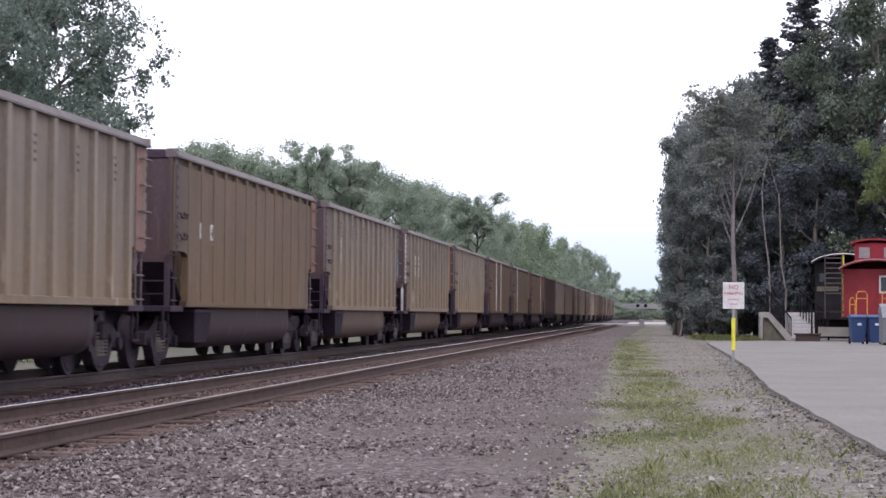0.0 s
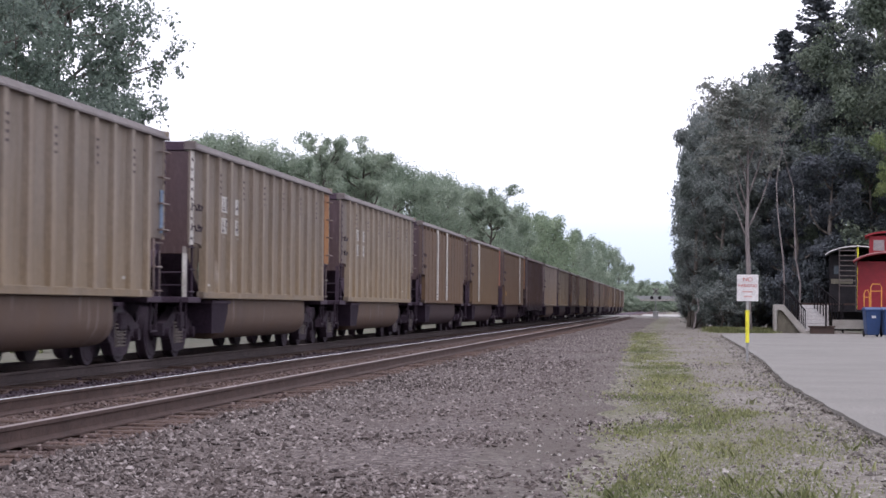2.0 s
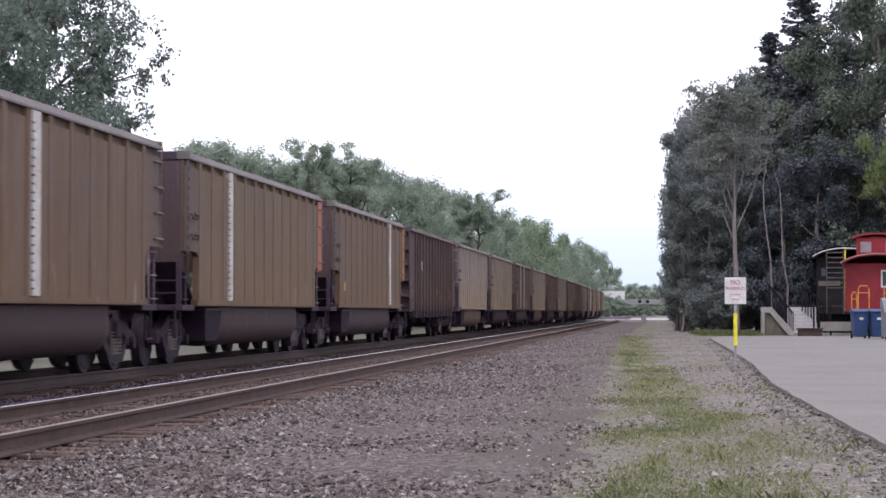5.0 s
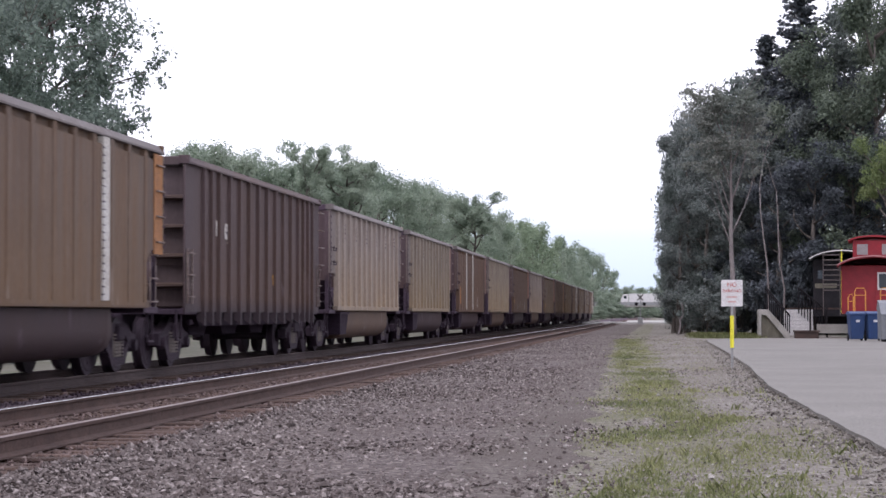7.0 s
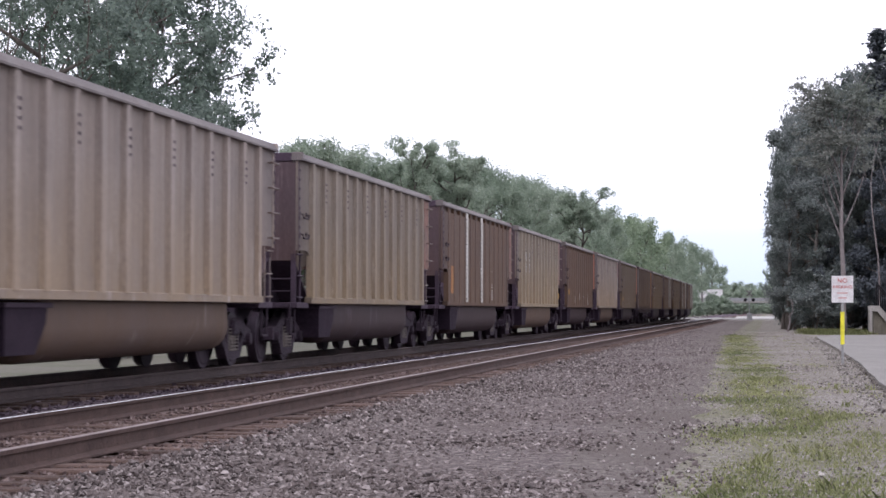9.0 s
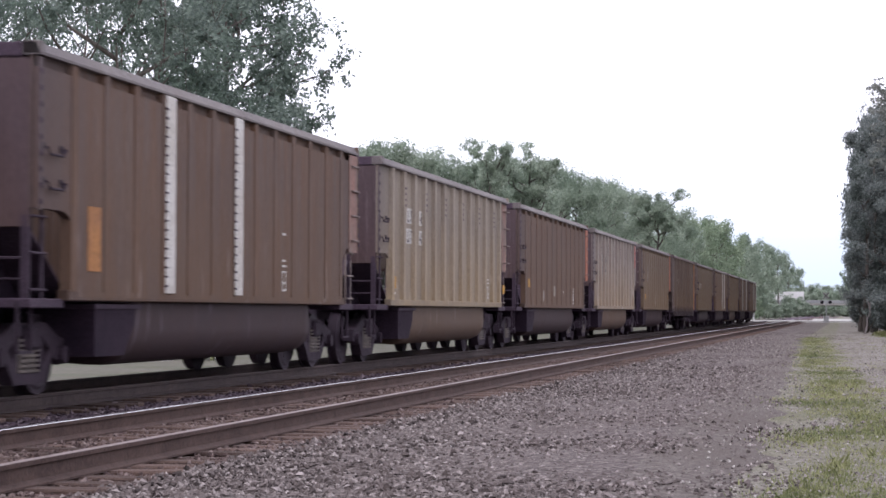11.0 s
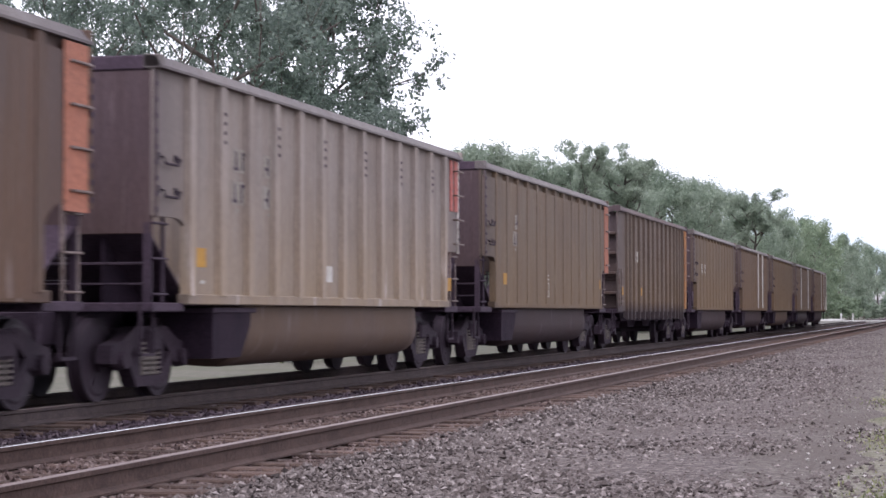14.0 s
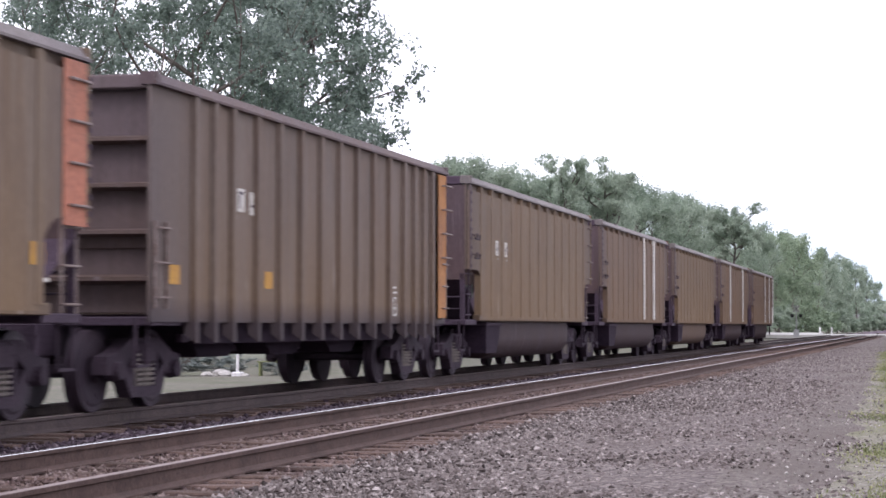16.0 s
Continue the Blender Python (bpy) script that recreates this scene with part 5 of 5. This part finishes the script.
        w = Vector((rnd.gauss(0, 0.22), rnd.gauss(0, 0.2), 1.0)) if k < 3 else Vector((rnd.choice((-1, 1)) * rnd.uniform(0.5, 0.9), rnd.gauss(0, 0.3), 0.7))
        limb(bm, rnd, s, w, high * (rnd.uniform(0.25, 0.38) if k < 3 else rnd.uniform(0.12, 0.22)), thick * (0.5 if k < 3 else 0.25), tips, 1, 0.1)
    ob = part("bare_tree", bm, M_BARE, None, "", True, pose(x, y, -0.2))
    return tagged(ob, label, "tree")


def open_tree(x, y, high, wide, seed, label):
    """A slender pale stem with upright limbs from half its height, and thin layered tufts of leaves at the top."""
    rnd, gen = random.Random(seed), np.random.default_rng(seed)
    bm, tips = bmesh.new(), []
    top = high * 0.86
    pts = [Vector((rnd.gauss(0, 0.05), rnd.gauss(0, 0.05), top * k / 8 - 0.3 * (k == 0))) for k in range(9)]
    tube(bm, pts, [0.135 * (1 - 0.85 * (k / 8) ** 1.3) for k in range(9)], 9)
    for k in range(11):
        h = 0.42 + 0.5 * k / 10
        i = min(int(h * 8), 7)
        side = (-1, 1, -1)[k % 3]
        limb(bm, rnd, pts[i].lerp(pts[i + 1], h * 8 - i), Vector((side * rnd.uniform(0.25, 0.5) * wide / 1.9, rnd.gauss(0, 0.25), 1.0)), high * rnd.uniform(0.2, 0.3), 0.045, tips, 1, 0.08, 0.15)
    tips = [p for p in tips if p.z > high * 0.64 and abs(p.x + 0.3) < wide]
    cl = np.array([tuple(p) for p in tips])
    cl = np.concatenate([cl] + [cl + gen.normal(0, 1, cl.shape) * (0.5, 0.5, 0.2) for _ in range(5)])
    cl = cl[(np.abs(cl[:, 0] + 0.3) < wide) & (cl[:, 2] < high)]
    tree = empty("tree", pose(x, y, -0.2), label, "tree")
    part("trunk", bm, M_BARE, tree, "", True)
    piece("crown", quads_mesh("crown", leaves(gen, cl, 26, 0.085, 0.32, 0.45, 3), 3), M_LEAF_DUSK, tree)


open_tree(3.42, 98, 12.0, 2.0, 2, "slender grey tree with bare forked limbs and a thin crown")
bare_tree(0.95, 112, 1.3, 9, 0.06, "broken pale dead stem leaning at the foot of the stand", 3, 0.35)
bare_tree(5.65, 106, 7.6, 4, 0.06, "thin pale bare trunk before the dark stand", 1, -0.55)
bare_tree(6.4, 106, 7.4, 6, 0.055, "thin pale bare trunk before the dark stand", 1, -0.45)

# ---- parking lot and what stands on it ----
def build_lot():
    bm = bmesh.new()
    edge = [(lot_edge(y), y) for y in np.arange(-30, 93, 0.3)]
    bm_prism(bm, edge + [(45, 93.5), (45, -30)], "z", -0.3, -0.115)
    tagged(part("parking_lot", bm, M_ASPHALT), "worn grey asphalt parking lot with a crumbled edge", "parking lot", kind="structure")


build_lot()


def text_mesh(body, size):
    cu = bpy.data.curves.new("lettering", "FONT")
    cu.body, cu.size, cu.align_x, cu.align_y, cu.extrude = body, size, "CENTER", "CENTER", 0.0015
    ob = bpy.data.objects.new("lettering", cu)
    me = bpy.data.meshes.new_from_object(ob)
    bpy.data.objects.remove(ob)
    me.materials.clear()
    me.materials.append(None)
    return me


M_SIGN_PALE = plain("faded_sign_red", (0.72, 0.45, 0.42), 0.5)


def build_sign():
    s = empty("no_parking_sign", pose(1.53, 44, -0.2, 0, 0, 3), "white no parking sign with red letters on a steel post", "sign")
    part("post", bm_box(bmesh.new(), -0.025, 0.025, 0.0, 0.03, -0.3, 1.85, 0.004), M_GALV, s)
    plate = part("plate", bm_box(bmesh.new(), -0.225, 0.225, -0.008, 0.0, 1.32, 1.88, 0.003), M_WHITE, s, "white enamelled sign plate")
    part("yellow_sleeve", bm_rod(bmesh.new(), (0, 0.015, 0.45), (0, 0.015, 1.13), 0.042, 14), M_YELLOW, s, "bright yellow plastic post sleeve")
    for body, z, size in (("NO", 1.775, 0.13), ("PARKING", 1.645, 0.095)):
        piece("lettering", text_mesh(body, size), M_SIGN_RED, plate, pose(0, -0.011, z, 90), "red letters")
    for z, w in ((1.52, 0.22), (1.42, 0.17)):
        part("lettering_bar", bm_box(bmesh.new(), -w / 2, w / 2, -0.012, -0.008, z - 0.016, z + 0.016), M_SIGN_PALE, plate)


build_sign()


def build_bin(x, y, mat, label):
    b = empty("wheeled_bin", pose(x, y, -0.115, 0, 0, 6), label, "bin", "bins on the lot")
    bm = bmesh.new()
    lo, hi = [(-0.25, -0.28), (0.25, -0.28), (0.25, 0.28), (-0.25, 0.28)], [(-0.32, -0.4), (0.32, -0.4), (0.32, 0.38), (-0.32, 0.38)]
    a = [bm.verts.new((p[0], p[1], 0.06)) for p in lo]
    c = [bm.verts.new((p[0], p[1], 1.05)) for p in hi]
    for i in range(4):
        bm.faces.new((a[i], a[(i + 1) % 4], c[(i + 1) % 4], c[i]))
    bm.faces.new(list(reversed(a)))
    bm.faces.new(c)
    bmesh.ops.bevel(bm, geom=bm.edges[:], offset=0.03, segments=2, affect="EDGES")
    part("body", bm, mat, b)
    part("lid", bm_prism(bmesh.new(), [(-0.43, 1.05), (0.42, 1.05), (0.42, 1.12), (0.1, 1.19), (-0.43, 1.1)], "x", -0.34, 0.34), mat, b)
    part("handle", bm_rod(bmesh.new(), (-0.25, 0.45, 1.08), (0.25, 0.45, 1.08), 0.02), mat, b)
    part("label_patch", bm_box(bmesh.new(), -0.08, 0.08, -0.375, -0.37, 0.75, 0.9), M_WHITE, b)
    for s in (-1, 1):
        part("wheel", bm_rod(bmesh.new(), (s * 0.24, 0.3, 0.12), (s * 0.3, 0.3, 0.12), 0.12, 14), M_BLACK, b)


build_bin(7.95, 85.2, M_BLUE, "blue wheeled recycling bin with closed lid")
build_bin(8.63, 85.0, M_BLUE, "blue wheeled recycling bin with closed lid")


def build_dumpster():
    d = empty("dumpster", pose(9.45, 82, -0.115), "grey dumpster with a sloping lid", "dumpster")
    part("body", bm_prism(bmesh.new(), [(-0.7, 0.1), (0.7, 0.1), (0.8, 1.25), (-0.8, 1.05)], "x", -0.9, 0.9), M_GREY, d)
    part("lid", bm_prism(bmesh.new(), [(-0.85, 1.06), (0.82, 1.26), (0.5, 1.62), (-0.1, 1.5)], "x", -0.93, 0.93), M_GREY, d)
    for s in (-1, 1):
        part("foot", bm_box(bmesh.new(), s * 0.7 - 0.08, s * 0.7 + 0.08, -0.6, 0.6, 0, 0.1), M_BLACK, d)


build_dumpster()


def arc_roof(bm, half, eave, rise, y0, y1, thick=0.08):
    top = [(half * math.sin(radians(a)) / math.sin(radians(60)), eave + rise * (math.cos(radians(a)) - 0.5) / 0.5) for a in range(-60, 61, 10)]
    return bm_prism(bm, top + [(x, z - thick) for x, z in reversed(top)], "y", y0, y1)


M_PALE_RIM = worn("chalky_pink_paint", (0.55, 0.3, 0.3), (0.42, 0.2, 0.2), 2.0, 0.7, 0, 30, 0.1)
M_GREY_PANE = plain("grey_window_pane", (0.32, 0.3, 0.3), 0.3)
M_RUNG_DARK = worn("dark_rung_steel", (0.12, 0.1, 0.095), (0.08, 0.06, 0.055), 6.0, 0.6, 0.2, 30, 0.1)


def build_caboose():
    c = empty("caboose", pose(9.8, 96.5, 0.0, 0, 0, -5.8), "bright red caboose with a cupola and yellow handrails", "caboose")
    body = part("body", bm_box(bmesh.new(), -1.45, 1.45, 0, 8.6, 0.95, 3.2, 0.03), M_RED, c)
    part("roof", arc_roof(bmesh.new(), 1.62, 3.2, 0.42, -0.9, 9.5), M_RED, c)
    part("roof_edge", arc_roof(bmesh.new(), 1.64, 3.215, 0.42, -0.93, -0.9, 0.05), M_PALE_RIM, c, "pale weathered roof edge")
    cup = part("cupola", bm_box(bmesh.new(), -0.95, 1.2, 2.2, 5.4, 3.3, 4.45, 0.03), M_RED, c)
    part("cupola_roof", arc_roof(bmesh.new(), 1.15, 4.45, 0.22, 2.0, 5.6), M_RED, cup)
    for x in (-0.5, 0.65):
        w = part("cupola_window", bm_box(bmesh.new(), x - 0.25, x + 0.25, 2.17, 2.2, 3.75, 4.25), M_GREY_PANE, cup)
        part("window_frame", bm_box(bmesh.new(), x - 0.3, x + 0.3, 2.185, 2.196, 3.7, 4.3), M_RED, w)
    w = part("window", bm_box(bmesh.new(), 0.25, 0.85, -0.05, -0.03, 2.15, 2.8), M_GLASS, body)
    part("window_frame", bm_box(bmesh.new(), 0.18, 0.92, -0.045, -0.032, 2.07, 2.88), M_WHITE, w)
    part("door", bm_box(bmesh.new(), 0.08, 1.02, -0.03, 0.0, 1.0, 2.95, 0.01), M_RED, body)
    part("end_platform", bm_box(bmesh.new(), -1.45, 1.45, -0.85, 0, 0.85, 0.97, 0.01), M_BLACK, c)
    for x, w, h in ((-1.02, 0.12, 1.86), (-0.6, 0.24, 2.14), (0.55, 0.24, 2.14), (1.02, 0.12, 1.86)):
        pts = [Vector((x + a, -0.8, b)) for a, b in ((-w, 0.97), (-w, h - 0.15), (-w + 0.07, h), (w - 0.07, h), (w, h - 0.15), (w, 0.97))]
        bm = bmesh.new()
        tube(bm, pts, [0.024] * 6, 6)
        bm_rod(bm, (x - w, -0.8, h - 0.32), (x + w, -0.8, h - 0.32), 0.018, 6)
        part("handrail", bm, M_YELLOW_RAIL, c, "yellow arched handrail")
    for s in (-1, 1):
        bm = bmesh.new()
        for k in range(8):
            bm_rod(bm, (s * 1.5, -0.85, 2.05 + k * 0.23), (s * 2.25, -0.85, 2.05 + k * 0.23), 0.028, 6)
        for x in (1.5, 2.25):
            bm_rod(bm, (s * x, -0.85, 0.9), (s * x, -0.85, 3.75), 0.025, 6)
        part("ladder", bm, M_RUNG_DARK, c, "dull steel side ladder")
    for y in (1.4, 7.2):
        t = part("truck", bm_box(bmesh.new(), -1.0, 1.0, y - 1.1, y + 1.1, 0.35, 0.85, 0.05), M_BLACK, c)
        for k in (-0.8, 0.8):
            part("wheel", bm_rod(bmesh.new(), (-0.8, y + k, 0.42), (0.8, y + k, 0.42), 0.42, 20), M_BLACK, t)


build_caboose()


M_STEP = worn("dirty_step_concrete", (0.2, 0.18, 0.14), (0.14, 0.13, 0.1), 1.0, 0.9, 0, 25, 0.3)


def build_coach():
    c = empty("display_coach", pose(9.7, 112, 0.0, 0, 0, -4.5), "black railway coach with a pale roof edge behind the caboose", "railway coach")
    part("body", bm_box(bmesh.new(), -1.5, 1.5, 0, 16, 0.95, 3.9, 0.03), M_BLACK, c)
    part("roof", arc_roof(bmesh.new(), 1.7, 3.92, 0.45, -0.9, 16.5, 0.06), M_WHITE, c, "pale roof edge")
    part("roof_cover", arc_roof(bmesh.new(), 1.66, 3.99, 0.45, -0.85, 16.4, 0.03), M_BLACK, c)
    part("post", bm_rod(bmesh.new(), (0.0, -0.8, 0.9), (0.0, -0.8, 4.4), 0.04, 6), M_YELLOW, c)
    part("side_band", bm_box(bmesh.new(), -1.4, -0.25, -0.03, 0.0, 2.35, 2.6), M_STEP, c, "dull beige painted band")
    part("end_window", bm_box(bmesh.new(), -1.25, -0.95, -0.03, 0.0, 2.85, 3.3), M_GLASS, c)
    part("end_platform", bm_box(bmesh.new(), -1.5, 1.5, -0.9, 0, 0.85, 1.0), M_BLACK, c)
    for y in (2.5, 13.5):
        part("truck", bm_box(bmesh.new(), -1.1, 1.1, y - 1.3, y + 1.3, 0.0, 0.9, 0.05), M_BLACK, c)


build_coach()




def build_stairs():
    s = empty("concrete_stairs", pose(5.6, 100, -0.17), "pale concrete stairs with black iron railings", "stairs")
    for k in range(7):
        part("step", bm_box(bmesh.new(), 0.5 - 0.17 * (k + 1), 0.5 - 0.17 * k, 0.1, 1.7, 0, 0.18 * (k + 1), 0.01), M_STEP, s)
    for y in (0.0, 1.72):
        part("cheek_wall", bm_prism(bmesh.new(), [(0.62, -0.05), (0.62, 0.2), (-0.42, 1.36), (-0.85, 1.36), (-0.85, 0.0), (-0.75, 0.0), (-0.75, 1.1), (-0.5, 1.08), (0.42, -0.05)], "y", y - 0.1, y + 0.08), M_CONCRETE, s, "pale sloping side wall")
        rail = part("handrail", bm_rod(bmesh.new(), (0.62, y, 1.05), (-0.45, y, 2.35), 0.035, 6), M_BLACK, s, "black iron handrail")
        for k in range(12):
            x = 0.6 - 1.05 * k / 11
            part("baluster", bm_rod(bmesh.new(), (x, y, 0.2 + (0.62 - x) * 1.1), (x, y, 1.05 + (0.62 - x) * 1.215), 0.03, 6), M_BLACK, rail)


build_stairs()


def build_deck():
    d = empty("white_ramp", pose(6.68, 101.5, -0.17), "white boarded ramp with black railings", "ramp")
    for k in range(7):
        part("board", bm_box(bmesh.new(), -0.75, 0.75, 0, 0.04, 0.1 + k * 0.18, 0.27 + k * 0.18, 0.005), M_WHITE, d)
    part("deck", bm_box(bmesh.new(), -0.8, 2.6, 0.0, 1.5, 1.36, 1.44), M_BROWN, d)
    for x in (-0.75, 0.6, 1.4, 2.5):
        part("post", bm_box(bmesh.new(), x - 0.04, x + 0.04, -0.06, 0.0, 0, 1.44), M_BLACK, d)
    rail = part("handrail", bm_rod(bmesh.new(), (0.0, -0.05, 2.45), (1.4, -0.05, 1.3), 0.035, 6), M_BLACK, d, "black iron handrail")
    for k in range(10):
        x = 0.05 + k * 0.14
        part("baluster", bm_rod(bmesh.new(), (x, -0.05, 2.4 - 0.82 * x), (x, -0.05, 1.2 - 0.8 * x), 0.03, 6), M_BLACK, rail)
    part("low_wall", bm_box(bmesh.new(), 0.9, 3.2, -0.3, -0.1, 0.2, 0.65), M_CONCRETE, d, "pale low wall")


build_deck()
pl = empty("planter_box", pose(6.78, 97, -0.17), "low dark brown wooden planter box", "planter")
part("box", bm_box(bm_box(bmesh.new(), -0.55, 0.55, -0.25, 0.25, 0.0, 0.36, 0.02), -0.6, 0.6, -0.3, 0.3, 0.3, 0.38, 0.01), M_BROWN, pl)

# ---- small things on the lot beyond the train ----
M_OLIVE = plain("olive_green_paint", (0.2, 0.22, 0.09), 0.6)
pipe = empty("white_standpipe", pose(-19.7, 58, -0.55), "white standpipe on a pale block beside weeds", "standpipe")
part("pipe", bm_rod(bmesh.new(), (0, 0, -0.1), (0, 0, 0.72), 0.05, 8), M_WHITE, pipe)
part("cap", bm_rod(bmesh.new(), (0, 0, 0.72), (0, 0, 0.78), 0.075, 10), M_WHITE, pipe)
part("foot_block", bm_box(bmesh.new(), -0.16, 0.16, -0.14, 0.14, -0.02, 0.16, 0.03), M_WHITE, pipe)
bench = empty("garden_bench", pose(-18.75, 58.6, -0.55, 0, 0, 8), "low olive-green slatted bench on the pale lot", "bench")
for k in range(3):
    part("slat", bm_box(bmesh.new(), -0.5, 0.5, -0.22 + k * 0.15, -0.1 + k * 0.15, 0.44, 0.475, 0.006), M_OLIVE, bench)
for at in (-0.42, 0.42):
    part("leg", bm_box(bmesh.new(), at - 0.03, at + 0.03, -0.2, 0.18, 0.0, 0.44, 0.008), M_OLIVE, bench)
for i, (x, y, z) in enumerate([(-20.05, 57.9, 0.16), (-19.85, 58.2, 0.12), (-20.3, 58.1, 0.2), (-19.4, 57.8, 0.1), (-20.55, 57.7, 0.14)]):
    bm = bmesh.new()
    bmesh.ops.create_icosphere(bm, subdivisions=2, radius=1.0)
    for v in bm.verts:
        v.co *= 1 + 0.25 * noise.noise(v.co * 1.7 + Vector((i * 5.0, 0, 0)))
        v.co = Vector((v.co.x * z * 1.4, v.co.y * z * 1.2, v.co.z * z * 0.75))
    tagged(part("boulder", bm, M_CONCRETE, m=pose(x, y, -0.55 + z * 0.5)), "pale rough boulder beside the standpipe", "stone", "boulders at the standpipe")
for i, (x, y, h) in enumerate([(-20.6, 59, 0.7), (-19.0, 60, 0.5), (-21.5, 58, 0.45), (-25, 66, 0.8), (-28, 64, 0.6)]):
    plant(T_BUSH, x, y, -0.55, "low weedy shrub on the pale lot", i * 70, h, 0.9, M_LEAF_B, "weeds on the lot", name="shrub")

# ---- the far road crossing and the road bridge beyond it ----
for x0, x1, rise in ((-60, -12.3, 0.2), (-12.3, -3.9, 0.012), (-3.9, 14, 0.2)):
    road = part("crossing_road", bm_prism(bmesh.new(), [(244, -0.4), (244, 0.0), (262, rise), (262, -0.4)], "x", x0, x1), M_ROAD)
    tagged(road, "pale road that crosses the tracks", "road", kind="structure")


M_STEP_GREY = plain("weathered_grey_board", (0.2, 0.19, 0.18), 0.7)


def build_signal(x, y, label):
    s = empty("crossing_signal", pose(x, y, -0.2), label, "crossing signal", "crossing signals")
    part("mast", bm_rod(bmesh.new(), (0, 0, 0), (0, 0, 3.5), 0.06, 8), M_GALV, s)
    for a in (45, -45):
        part("crossed_board", bm_box(bmesh.new(), -0.5, 0.5, -0.02, 0.02, -0.08, 0.08), M_STEP_GREY, s, "weathered crossed board", m=pose(0, -0.1, 3.1, 0, a, 0))
    for k in (-0.45, 0.45):
        lamp = part("lamp", bm_rod(bmesh.new(), (k, -0.05, 2.35), (k, -0.2, 2.35), 0.11, 14), M_BLACK, s)
        part("backing_plate", bm_rod(bmesh.new(), (k, -0.04, 2.35), (k, -0.02, 2.35), 0.2, 18), M_BLACK, lamp)
    part("base_box", bm_box(bmesh.new(), -0.3, 0.3, -0.2, 0.2, 0, 0.8, 0.02), M_GALV, s)


build_signal(-13.7, 230, "grey level crossing signal mast with crossed boards")
build_signal(-2.15, 240, "level crossing signal mast with black lamps by the road")
for x, y in ((-12.7, 262), (-12.9, 300)):
    p = part("white_marker_post", bm_rod(bmesh.new(), (0, 0, -0.2), (0, 0, 0.95), 0.12, 8), M_WHITE, m=pose(x, y, -0.1))
    tagged(p, "short white marker post by the track", "post", "marker posts")


def build_bridge():
    b = empty("road_bridge", pose(0, 600, -0.6), "pale concrete road bridge across the line", "bridge")
    part("deck", bm_box(bmesh.new(), -230, 170, -4, 4, 3.65, 4.2, 0.05), M_CONCRETE, b)
    part("parapet", bm_box(bmesh.new(), -230, 170, -4.1, -3.9, 4.2, 5.1, 0.02), M_GALV, b)
    for x in (-66, -44, -22, 0.5, 22, 44):
        part("pier", bm_box(bmesh.new(), x - 0.6, x + 0.6, -3, 3, -0.5, 3.65, 0.05), M_CONCRETE, b)


build_bridge()


def build_truck(long):
    """A white box truck that drives towards -x."""
    t = empty("white_truck", pose(0, 600, 3.6), "white box truck driving over the far bridge", "truck", "trucks on the bridge")
    part("cargo_box", bm_box(bmesh.new(), 2.4, long, -1.25, 1.25, 0.9, 3.3, 0.05), M_WHITE, t)
    cab = part("cab", bm_prism(bmesh.new(), [(0.0, 0.5), (2.2, 0.5), (2.2, 3.2), (0.7, 3.1), (0.15, 1.9)], "y", -1.2, 1.2), M_WHITE, t)
    part("cab_window", bm_box(bmesh.new(), 0.9, 1.7, -1.22, -1.2, 1.9, 2.7), M_GLASS, cab)
    part("chassis", bm_box(bmesh.new(), 1.0, long, -0.5, 0.5, 0.5, 0.9), M_BLACK, t)
    for x in (1.1, long - 3.0, long - 1.6):
        part("wheel", bm_rod(bmesh.new(), (x, -1.2, 0.5), (x, 1.2, 0.5), 0.5, 18), M_BLACK, t)
    return t


# seconds at which each front end passes x = -2, and lengths
TRUCKS = [(build_truck(n), t, n) for t, n in ((3.1, 14.0), (6.25, 22.0), (9.2, 12.0), (11.6, 14.0))]


# ---- motion ----
def motions():
    step = [i * 0.25 for i in range(65)]
    turn = [i / FPS for i in range(int(16 * FPS) + 1)]
    angles = [math.degrees((tail(0) - tail(t)) / 0.457) % 360 for t in turn]
    for truck, start, _ in TRUCKS:
        walk(truck, [(t, pose(-2 - 12 * (t - start), 600, 3.6)) for t in range(17)])
    for number, car, gear in TRAIN:
        walk(car, [(t, pose(TRAIN_X, tail(t) + number * L + HALF, 0)) for t in step])
        for w in gear:
            x, y, z = w.location
            walk(w, [(t, pose(x, y, z, a)) for t, a in zip(turn, angles)])


motions()
